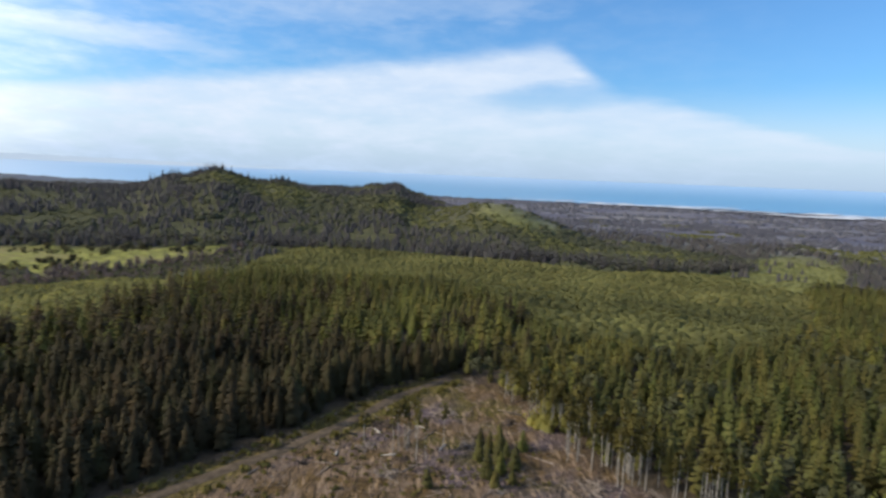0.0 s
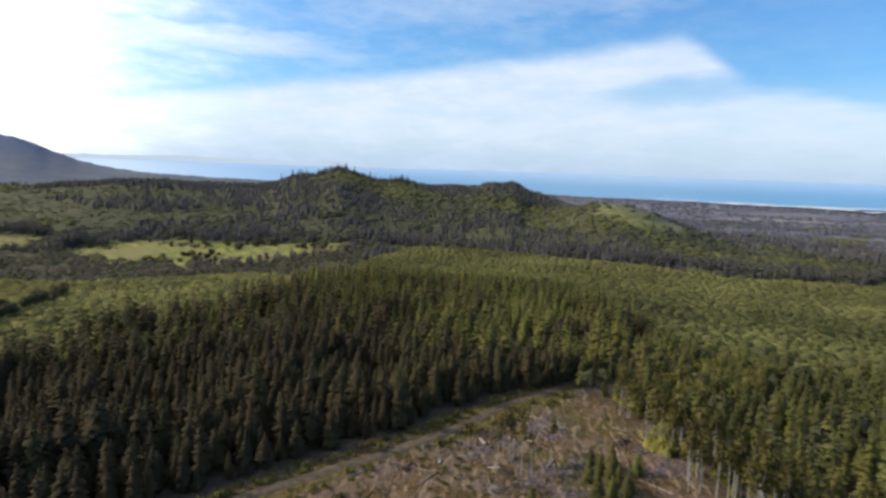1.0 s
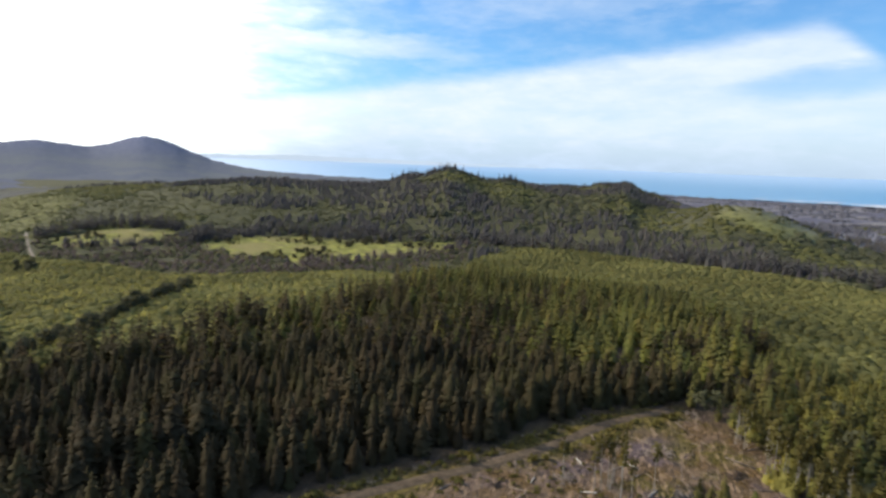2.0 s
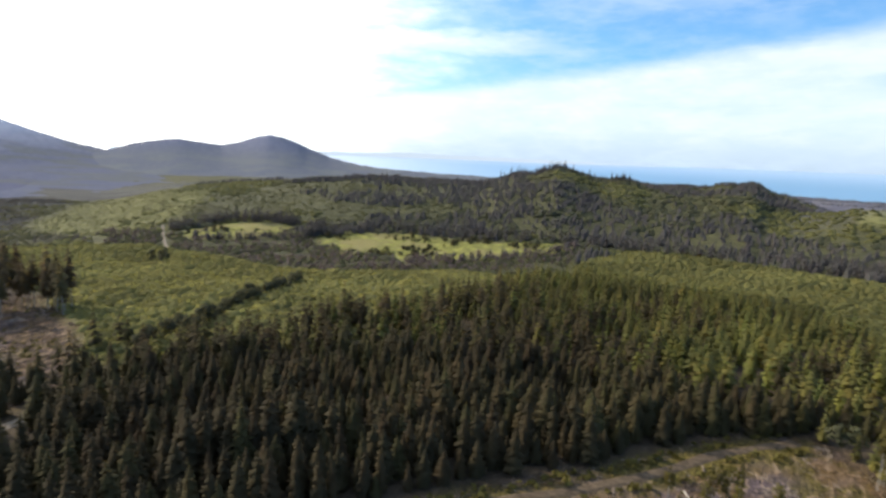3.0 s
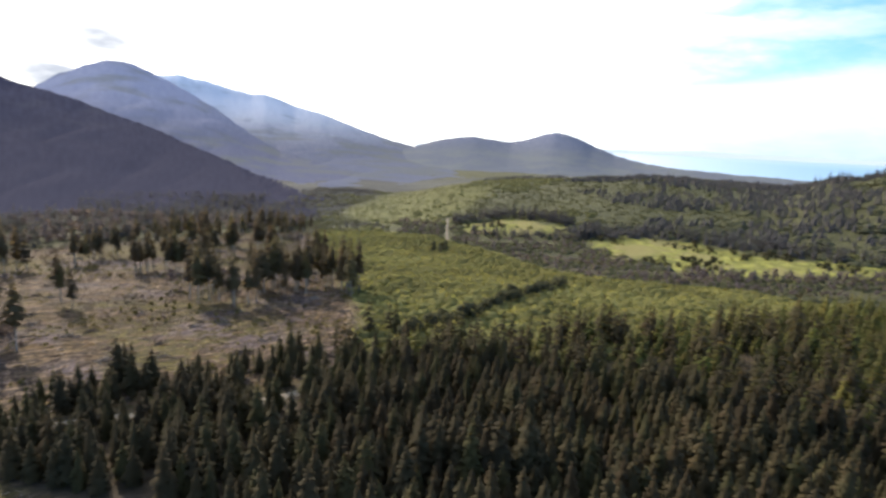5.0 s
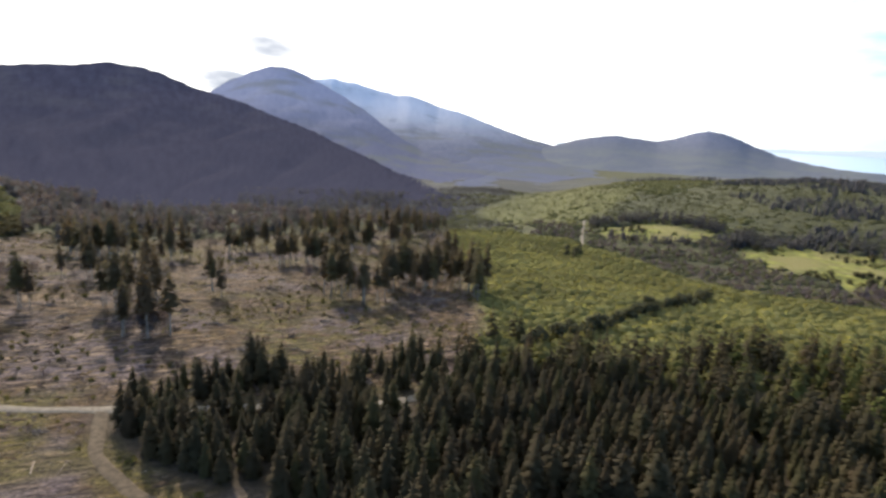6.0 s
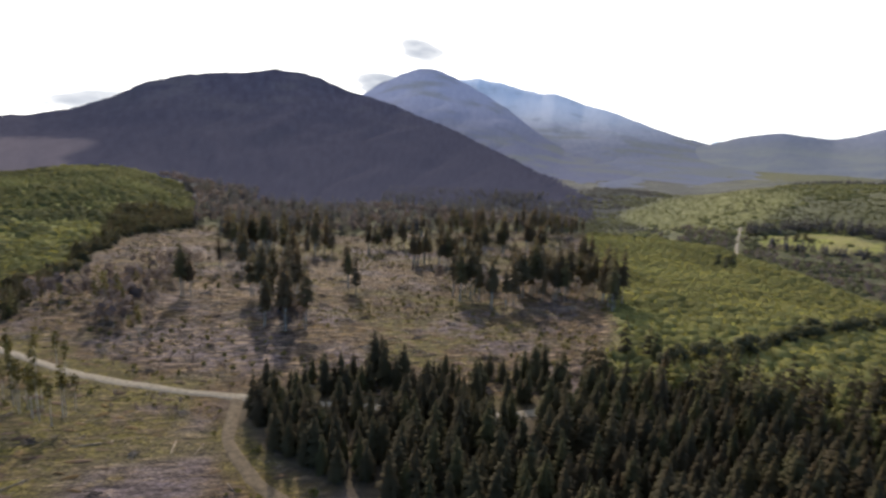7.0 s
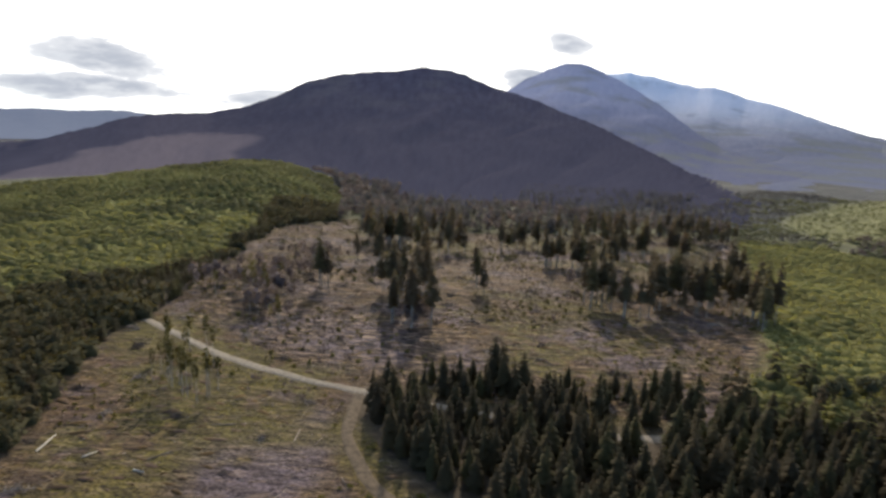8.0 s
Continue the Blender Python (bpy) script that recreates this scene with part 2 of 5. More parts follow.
def leafy(name, dark, light, thin, cool=(1.0, 1.0, 1.0), warm=(1.0, 1.0, 1.0), glow=(1.36, 1.22, 0.85), mixed=0.0):
    """Foliage: two greens by the tree's own tint and fine grain, with light passing through the leaves."""
    m, t, b = material(name)
    p = place(t)
    f = calc(t, "ADD", calc(t, "MULTIPLY", attr(t, "tint"), 0.75), calc(t, "MULTIPLY", grain(t, p, 0.9, 3.0), 0.35), clamp=True)
    col = blend(t, f, c4(*dark), c4(*light))
    hue = ramp01(t, grain(t, p, 0.16, 2.0, 0.5, (1.0, 1.0, 0.2)), 0.42, 0.62)
    col = blend(t, 1.0, col, blend(t, hue, c4(*cool), c4(*warm)), "MULTIPLY")
    if mixed:       # single trees turn brownish or fresh green
        own = attr(t, "hue")
        col = blend(t, calc(t, "MULTIPLY", ramp01(t, own, 0.45, 0.0), mixed), col, blend(t, 1.0, col, c4(1.13, 0.97, 0.95), "MULTIPLY"))
        col = blend(t, calc(t, "MULTIPLY", ramp01(t, own, 0.6, 1.0), mixed), col, blend(t, 1.0, col, c4(1.22, 1.36, 0.95), "MULTIPLY"))
    t.links.new(col, b.inputs["Base Color"])
    tr = t.nodes.new("ShaderNodeBsdfTranslucent")
    t.links.new(blend(t, 1.0, col, c4(*glow), "MULTIPLY"), tr.inputs["Color"])
    mix = t.nodes.new("ShaderNodeMixShader")
    mix.inputs[0].default_value = thin
    t.links.new(b.outputs[0], mix.inputs[1])
    t.links.new(tr.outputs[0], mix.inputs[2])
    t.links.new(mix.outputs[0], t.nodes["Material Output"].inputs["Surface"])
    return m


def plain(name, dark, light, scale, stretch=None, depth=0.0):
    m, t, b = material(name)
    g = grain(t, place(t), scale, 5.0, 0.6, stretch)
    t.links.new(blend(t, ramp01(t, g, 0.3, 0.7), c4(*dark), c4(*light)), b.inputs["Base Color"])
    if depth:
        bump(t, b, g, 0.6, depth)
    return m


NEEDLES = leafy("conifer_needles", (0.057, 0.045, 0.028), (0.089, 0.076, 0.038), 0.46, (0.95, 0.99, 1.0), (1.05, 1.02, 1.0), (1.65, 1.5, 1.05), mixed=0.6)
OLIVE_NEEDLES = leafy("young_conifer_needles", (0.060, 0.060, 0.022), (0.160, 0.154, 0.047), 0.36, (0.92, 0.97, 1.0), (1.12, 1.04, 0.95), mixed=0.6)
YELLOW_LEAVES = leafy("young_yellow_leaves", (0.130, 0.122, 0.038), (0.300, 0.275, 0.075), 0.4)
LEAVES = leafy("deciduous_leaves", (0.118, 0.113, 0.042), (0.266, 0.254, 0.092), 0.48, (0.98, 1.0, 1.03), (1.04, 1.0, 0.98), (1.22, 1.2, 0.9))
FAR_LEAVES = leafy("distant_canopy", (0.056, 0.058, 0.036), (0.112, 0.113, 0.054), 0.3)
BARE_TWIGS = leafy("bare_twigs", (0.092, 0.077, 0.084), (0.168, 0.139, 0.143), 0.42)
# needle colour pushed to violet-grey to suggest haze over the far woods
DARK_WOOD = leafy("far_conifer_needles", (0.060, 0.057, 0.065), (0.104, 0.097, 0.086), 0.3, mixed=0.4)
DULL_LEAVES = leafy("dull_leaves", (0.040, 0.038, 0.022), (0.092, 0.084, 0.040), 0.35)
OLIVE_LEAVES = leafy("olive_leaves", (0.062, 0.064, 0.026), (0.160, 0.157, 0.056), 0.35)
# grey-lilac leaves: distance haze is part of the colour
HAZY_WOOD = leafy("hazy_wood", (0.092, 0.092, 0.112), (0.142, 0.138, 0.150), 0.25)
HEATH = leafy("hill_scrub", (0.050, 0.051, 0.021), (0.112, 0.110, 0.040), 0.3)
OLD_NEEDLES = leafy("old_conifer_needles", (0.076, 0.060, 0.040), (0.136, 0.110, 0.062), 0.48, glow=(1.6, 1.42, 1.0), mixed=0.6)
SCRUB = leafy("low_scrub", (0.055, 0.047, 0.013), (0.150, 0.130, 0.036), 0.25)
BARK = plain("bark", (0.05, 0.038, 0.03), (0.13, 0.10, 0.08), 3.0, (1, 1, 0.2), 0.05)
PALE_BARK = plain("pale_bark", (0.18, 0.16, 0.13), (0.34, 0.31, 0.26), 2.0, (1, 1, 0.3), 0.03)
DEAD_WOOD = plain("weathered_wood", (0.12, 0.09, 0.068), (0.33, 0.27, 0.215), 1.5, None, 0.03)
GRAVEL = plain("gravel", (0.155, 0.128, 0.095), (0.26, 0.22, 0.168), 0.8, None, 0.05)
SAND = plain("pale_sand", (0.40, 0.43, 0.47), (0.66, 0.68, 0.70), 0.02)
DIRT = plain("packed_dirt", (0.062, 0.045, 0.029), (0.132, 0.098, 0.063), 0.5, None, 0.08)


def ground_material():
    m, t, b = material("ground_cover")
    p = place(t)
    big, mid, fine = grain(t, p, 0.012, 4.0), grain(t, p, 0.09, 5.0, 0.65), grain(t, p, 0.8, 4.0, 0.7)
    streak = grain(t, p, 0.24, 5.0, 0.7, (2.4, 0.8, 1.0, 45.0))
    forest = blend(t, fine, c4(0.044, 0.033, 0.022), c4(0.095, 0.072, 0.046))
    olive = blend(t, ramp01(t, mid, 0.3, 0.7), c4(0.046, 0.046, 0.022), c4(0.094, 0.091, 0.038))
    forest = blend(t, attr(t, "hill"), forest, olive)
    moss = blend(t, ramp01(t, fine, 0.35, 0.7), c4(0.040, 0.033, 0.008), c4(0.172, 0.140, 0.027))
    straw = blend(t, ramp01(t, fine, 0.3, 0.7), c4(0.040, 0.025, 0.011), c4(0.170, 0.106, 0.037))
    slash = blend(t, ramp01(t, fine, 0.35, 0.72), c4(0.034, 0.020, 0.014), c4(0.184, 0.113, 0.070))
    lines = grain(t, p, 0.33, 5.0, 0.7, (2.6, 0.7, 1.0, 50.0))
    lilac = blend(t, ramp01(t, fine, 0.3, 0.7), c4(0.044, 0.033, 0.037), c4(0.192, 0.146, 0.152))
    slash = blend(t, calc(t, "MULTIPLY", attr(t, "pale"), 0.75), slash, c4(0.200, 0.138, 0.086))
    cut = blend(t, ramp01(t, mid, 0.42, 0.58), straw, slash)
    cut = blend(t, calc(t, "MULTIPLY", ramp01(t, grain(t, p, 0.022, 4.0, 0.6, (1.0, 1.0, 1.0, 20.0)), 0.50, 0.58), 0.85), cut, lilac)
    wet = calc(t, "MULTIPLY", attr(t, "moss"), 0.148)
    mossy = calc(t, "MULTIPLY", ramp01(t, calc(t, "ADD", grain(t, p, 0.035, 5.0, 0.68), wet), 0.53, 0.62), ramp01(t, calc(t, "ADD", grain(t, p, 0.013, 3.0, 0.6), calc(t, "MULTIPLY", wet, 0.35)), 0.46, 0.58))
    cut = blend(t, calc(t, "MULTIPLY", mossy, 0.9), cut, moss)
    cut = blend(t, calc(t, "MULTIPLY", attr(t, "lilac"), ramp01(t, grain(t, p, 0.06, 5.0, 0.65), 0.36, 0.52)), cut, lilac)
    cut = blend(t, calc(t, "MULTIPLY", ramp01(t, streak, 0.45, 0.54), calc(t, "MULTIPLY_ADD", attr(t, "pale"), -0.55, calc(t, "MULTIPLY_ADD", attr(t, "moss"), -0.35, 0.9)), clamp=True), cut, c4(0.026, 0.017, 0.013))
    cut = blend(t, calc(t, "MULTIPLY", ramp01(t, lines, 0.53, 0.61), calc(t, "MULTIPLY_ADD", attr(t, "moss"), -0.42, 0.7), clamp=True), cut, c4(0.36, 0.252, 0.160))
    grass = blend(t, ramp01(t, mid, 0.35, 0.7), c4(0.110, 0.112, 0.027), c4(0.31, 0.298, 0.064))
    grass = blend(t, ramp01(t, grain(t, p, 0.022, 4.0), 0.47, 0.58), grass, c4(0.205, 0.178, 0.062))
    green = blend(t, ramp01(t, mid, 0.3, 0.7), c4(0.105, 0.105, 0.028), c4(0.23, 0.22, 0.062))
    # coastal plain: lilac-grey haze painted into the land colour, with pale fields
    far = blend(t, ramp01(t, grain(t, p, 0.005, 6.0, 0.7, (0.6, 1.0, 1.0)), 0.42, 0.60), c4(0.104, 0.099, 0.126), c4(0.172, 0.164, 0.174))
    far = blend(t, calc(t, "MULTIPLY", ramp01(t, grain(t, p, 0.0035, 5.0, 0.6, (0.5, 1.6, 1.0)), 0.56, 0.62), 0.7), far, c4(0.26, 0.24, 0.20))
    vale = blend(t, ramp01(t, grain(t, p, 0.008, 5.0, 0.6, (0.5, 1.4, 1.0)), 0.4, 0.62), c4(0.038, 0.039, 0.041), c4(0.066, 0.068, 0.058))
    col = blend(t, attr(t, "cut"), forest, cut)
    col = blend(t, attr(t, "field"), col, grass)
    col = blend(t, attr(t, "green"), col, green)
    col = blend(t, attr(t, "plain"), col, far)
    col = blend(t, attr(t, "vale"), col, vale)
    col = blend(t, attr(t, "slope"), col, blend(t, mid, c4(0.026, 0.026, 0.032), c4(0.040, 0.040, 0.048)))
    col = blend(t, attr(t, "bare"), col, blend(t, mid, c4(0.080, 0.070, 0.084), c4(0.126, 0.110, 0.127)))
    t.links.new(col, b.inputs["Base Color"])
    relief = calc(t, "ADD", fine, calc(t, "MULTIPLY", mid, 2.0))
    bump(t, b, calc(t, "ADD", relief, calc(t, "MULTIPLY", calc(t, "MULTIPLY", streak, attr(t, "cut")), 3.5)), 1.0, 0.8)
    return m


def slope_material(name, dark, light, bare, snow_haze_line=None, scar=None, valley=0.0, low=None):
    """A far wooded slope with paler cuts; the haze of its distance is put into all its colours."""
    m, t, b = material(name)
    b.inputs["Specular IOR Level"].default_value = 0.0
    p = place(t)
    lie = t.nodes.new("ShaderNodeCombineXYZ")
    t.links.new(attr(t, "arc"), lie.inputs[0])
    t.links.new(attr(t, "run"), lie.inputs[1])
    fine = grain(t, lie.outputs[0], 0.035, 5.0, 0.7)
    patches = grain(t, p, 0.0035, 4.0, 0.6, (1, 1, 2.5))
    col = blend(t, ramp01(t, fine, 0.2, 0.8), c4(*dark), c4(*light))
    col = blend(t, calc(t, "MULTIPLY", ramp01(t, patches, 0.48, 0.68), 0.5), col, c4(*bare))
    xyz = t.nodes.new("ShaderNodeSeparateXYZ")
    t.links.new(p, xyz.inputs[0])
    # darker towards the foot; on the farther ridges this thins the painted haze
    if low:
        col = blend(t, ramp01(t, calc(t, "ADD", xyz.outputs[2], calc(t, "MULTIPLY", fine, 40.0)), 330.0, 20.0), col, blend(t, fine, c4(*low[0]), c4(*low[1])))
    # cut-over benches along the valley floor
    bench = calc(t, "MULTIPLY", ramp01(t, xyz.outputs[2], valley + 110.0, valley), ramp01(t, grain(t, p, 0.0036, 5.0, 0.6, (1, 1, 5)), 0.47, 0.58))
    col = blend(t, calc(t, "MULTIPLY", bench, 0.5), col, c4(*bare))
    # paler with height: summit snow, and bright haze painted along with it
    if snow_haze_line:
        s = ramp01(t, calc(t, "ADD", xyz.outputs[2], calc(t, "MULTIPLY", calc(t, "SUBTRACT", fine, 0.5), 260.0)), snow_haze_line, snow_haze_line + 230)
        col = blend(t, s, col, c4(0.75, 0.78, 0.84))
    if scar:
        col = blend(t, attr(t, "scar"), col, blend(t, fine, c4(*scar[0]), c4(*scar[1])))
    t.links.new(col, b.inputs["Base Color"])
    bump(t, b, fine, 0.22, 4.0)
    return m


# ---------------------------------------------------------------- mesh helpers


def mesh_of(name, verts, faces, mat, smooth=False, layers=None, normals=None):
    """A mesh object data from arrays: verts (n, 3), faces (m, 3 or 4)."""
    verts, faces = np.asarray(verts, np.float32), np.asarray(faces, np.int32)
    k = faces.shape[1]
    me = bpy.data.meshes.new(name)
    me.vertices.add(len(verts))
    me.vertices.foreach_set("co", verts.ravel())
    me.loops.add(faces.size)
    me.loops.foreach_set("vertex_index", faces.ravel())
    me.polygons.add(len(faces))
    me.polygons.foreach_set("loop_start", np.arange(0, faces.size, k, dtype=np.int32))
    me.polygons.foreach_set("loop_total", np.full(len(faces), k, np.int32))
    me.polygons.foreach_set("use_smooth", np.full(len(faces), smooth or normals is not None))
    for key, values in (layers or {}).items():
        a = me.attributes.new(key, "FLOAT", "POINT")
        a.data.foreach_set("value", np.asarray(values, np.float32))
    me.materials.append(mat)
    me.update(calc_edges=True)
    if normals is not None:
        me.normals_split_custom_set_from_vertices(np.asarray(normals, np.float32))
    return me


def sheet_faces(rows, cols, wrap=False):
    i, j = np.meshgrid(np.arange(rows - 1), np.arange(cols if wrap else cols - 1), indexing="ij")
    a, b = i * cols + j, i * cols + (j + 1) % cols
    return np.stack([a, b, b + cols, a + cols], -1).reshape(-1, 4)


def soft_mask(x, y, polys, blur):
    """A mask of outlines with ragged, blurred edges."""
    total = np.zeros(np.shape(x))
    n = 0
    for ring in (0.0, 0.6, 1.0):
        for k in range(6 if ring else 1):
            a = k * math.tau / 6 + ring
            px, py = x + ring * blur * math.cos(a), y + ring * blur * math.sin(a)
            total = total + np.any([within(px, py, q) for q in polys], axis=0)
            n += 1
    return total / n


def line_gap(x, y, line):
    """Distance on the plan to a line."""
    best = np.full(np.shape(x), 1e9)
    for (x0, y0), (x1, y1) in zip(line, line[1:]):
        f = np.clip(((x - x0) * (x1 - x0) + (y - y0) * (y1 - y0)) / ((x1 - x0) ** 2 + (y1 - y0) ** 2), 0, 1)
        best = np.minimum(best, np.hypot(x - x0 - f * (x1 - x0), y - y0 - f * (y1 - y0)))
    return best


# ---------------------------------------------------------------- the land


def scar_mask(az, slope, x, y):
    el = np.degrees(np.arctan(slope)) + 0.35 * rough(x, y, 120, 50)
    top = -1.85 - 0.31 * np.clip(az - 71, 0, 30)
    inside = step(el, -9.0, -8.0) * step(el, top + 0.2, top - 0.2)
    return inside * step(az + 0.6 * rough(x, y, 90, 55) + 0.5 * (el + 2), 62.8, 64.4)


def build_ground():
    az = np.radians(np.concatenate([np.linspace(-100, 100, 440), np.linspace(104, 256, 39)]))
    r = np.concatenate([[0.0], np.geomspace(12, 4960, 190)])
    R, A = np.meshgrid(r, az, indexing="ij")
    x, y = -R * np.sin(A), R * np.cos(A)
    z = ground_z(x, y)
    d = np.hypot(x, y)
    z = z - 26 * step(d, 3150, 3400) * (np.degrees(A) < 5)      # under the sea
    layers = {
        "cut": soft_mask(x, y, [CUT_EAST, CUT_WEST], 5).ravel(),
        "field": soft_mask(x + 26 * rough(x, y, 48, 92, 3), y + 16 * rough(x, y, 40, 93, 3), list(FIELDS), 7).ravel(),
        "green": np.maximum(soft_mask(x, y, [BRUSH_MID, BRUSH_EAST, BRUSH_WEST, *SHOULDERS[1:]], 8), 0.5 * soft_mask(x, y, SHOULDERS[:1], 8)).ravel(),
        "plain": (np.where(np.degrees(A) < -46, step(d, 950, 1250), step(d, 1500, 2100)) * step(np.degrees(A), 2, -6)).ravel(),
        "vale": (1 - soft_mask(x, y, [SHOULDERS[0]], 20).ravel()) * ((step(np.degrees(A) + 3 * rough(x, y, 120, 97), 8, 13) * step(d, 760, 900) * step(np.degrees(A), 58.9, 53.3)).ravel() + (step(d, 1270, 1350) * step(np.degrees(A), 0, 3) * step(np.degrees(A), 13, 8) * (1 - step(d, 1500, 2100))).ravel()),
        "hill": step(d, 450, 700).ravel(),
        "moss": np.maximum(np.maximum(1.3 * step(line_gap(x, y, TRACK), 12, 5), 1.25 * step(line_gap(x, y, ROAD), 24, 10) * (1 - soft_mask(x, y, LILAC, 8))), np.maximum(np.maximum(soft_mask(x, y, [MOSSY], 10), 0.35 * soft_mask(x, y, [CUT_EAST], 10)), np.maximum(0.75 * soft_mask(x, y, [STRAWY], 30), 1.1 * soft_mask(x, y, [GRASSY], 25)))).ravel(),
        "lilac": soft_mask(x, y, LILAC, 8).ravel(),
        "pale": soft_mask(x, y, [CUT_EAST], 10).ravel(),
        "slope": (step(np.degrees(A), 50, 54) * step(d - 180 * step(np.degrees(A), 54, 57), 770, 850)).ravel(),
        "bare": (scar_mask(np.degrees(A), (z - 90) / np.maximum(d, 1), x, y) * step(d, 950, 1030)).ravel(),
    }
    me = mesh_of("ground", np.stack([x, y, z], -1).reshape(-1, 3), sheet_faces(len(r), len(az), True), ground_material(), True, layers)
    tagged(new("ground", me), "rolling land with clear-cut soil, meadow and forest floor", "ground", kind="structure")


def build_water():
    az = np.radians(np.linspace(-130, 12, 180))
    r = np.geomspace(3150, 4960, 24)
    R, A = np.meshgrid(r, az, indexing="ij")
    x, y = -R * np.sin(A), R * np.cos(A)
    shore = 60 * rough(x, y, 500, 31) + 3260
    z = -25 + (R - 3260) * 0.066
    m, t, b = material("sea_water")
    g = grain(t, place(t), 0.004, 4.0, 0.6, (0.4, 1.0, 1.0))
    # haze over the sea goes into its colour: paler far out and northwards
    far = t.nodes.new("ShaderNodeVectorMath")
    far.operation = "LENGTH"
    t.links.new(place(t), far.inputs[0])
    sea_haze = ramp01(t, far.outputs["Value"], 3600.0, 4960.0)
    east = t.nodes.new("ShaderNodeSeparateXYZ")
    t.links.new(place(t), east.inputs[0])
    sea_haze = calc(t, "MAXIMUM", sea_haze, ramp01(t, east.outputs[0], 2600.0, 500.0))
    t.links.new(blend(t, sea_haze, blend(t, g, c4(0.13, 0.29, 0.44), c4(0.17, 0.34, 0.49)), c4(0.38, 0.52, 0.66)), b.inputs["Base Color"])
    b.inputs["Roughness"].default_value = 0.3
    b.inputs["Specular IOR Level"].default_value = 0.5
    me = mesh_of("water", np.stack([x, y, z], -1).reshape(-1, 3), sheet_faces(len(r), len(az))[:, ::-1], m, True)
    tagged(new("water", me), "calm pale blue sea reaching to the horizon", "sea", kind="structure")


def ridge(name, label, profile, foot, base, mat, relief, seed, back=1.35, scar=None, steps=260, lean=0.35, steep=2.1, eye=90.0):
    """A mountain from its skyline, given as heading, elevation seen from the valley, and distance (all smoothly joined),
    with gullied flanks that fall to its foot in front and behind."""
    p = np.array(sorted(profile), float)
    a = np.linspace(p[0, 0], p[-1, 0], steps)
    kernel = np.hanning(max(5, int(0.8 * steps / (a[-1] - a[0])) | 1))
    pad = len(kernel) // 2

    def smooth(v):
        return np.convolve(np.pad(np.interp(a, p[:, 0], v), pad, mode="edge"), kernel / kernel.sum(), "valid")
    dist = smooth(p[:, 2])
    crest = eye + dist * np.tan(np.radians(smooth(p[:, 1])))
    far_d = np.minimum(dist * back, 4940)
    f = np.linspace(0, 1, 66)[:, None]
    up = np.clip(f / 0.9, 0, 1)
    down = np.clip((f - 0.9) / 0.1, 0, 1)
    R = foot + (dist - foot)[None, :] * up + (far_d - dist)[None, :] * down
    A = np.broadcast_to(np.radians(a)[None, :], R.shape)
    x, y = -R * np.sin(A), R * np.cos(A)
    shape = (lean * up + (1 - lean) * up ** steep) * (1 - down ** 1.5)
    gully = 0.45 * (np.abs(rough(x, y, relief * 22, seed, 2)) - 0.35)
    gully = gully + 0.9 * (np.abs(rough(np.degrees(A) * 17 + 0.05 * R + 26 * rough(x, y, 420, seed + 5, 2), R * 0.10, 90, seed + 9, 3)) - 0.3)
    tall = np.clip((crest - base) / 250, 0, 1)[None, :]
    z = base + (crest[None, :] - base) * shape + relief * tall * gully * np.sin(np.pi * np.clip(up * 0.97, 0, 1)) * (1 - down)
    z = z + rough(x, y, 26, seed + 4, 2) * 4.0 * np.clip(up * 8 - 7, 0, 1)
    layers = {"arc": (A * dist[None, :]).ravel(), "run": (R * 0.2).ravel()}
    if scar:
        layers["scar"] = scar(np.degrees(A), (z - 90) / R, x, y).ravel()
    me = mesh_of(name, np.stack([x, y, z], -1).reshape(-1, 3), sheet_faces(len(f), len(a))[:, ::-1], mat, True, layers)
    return tagged(new(name, me), label, "mountain", kind="structure")


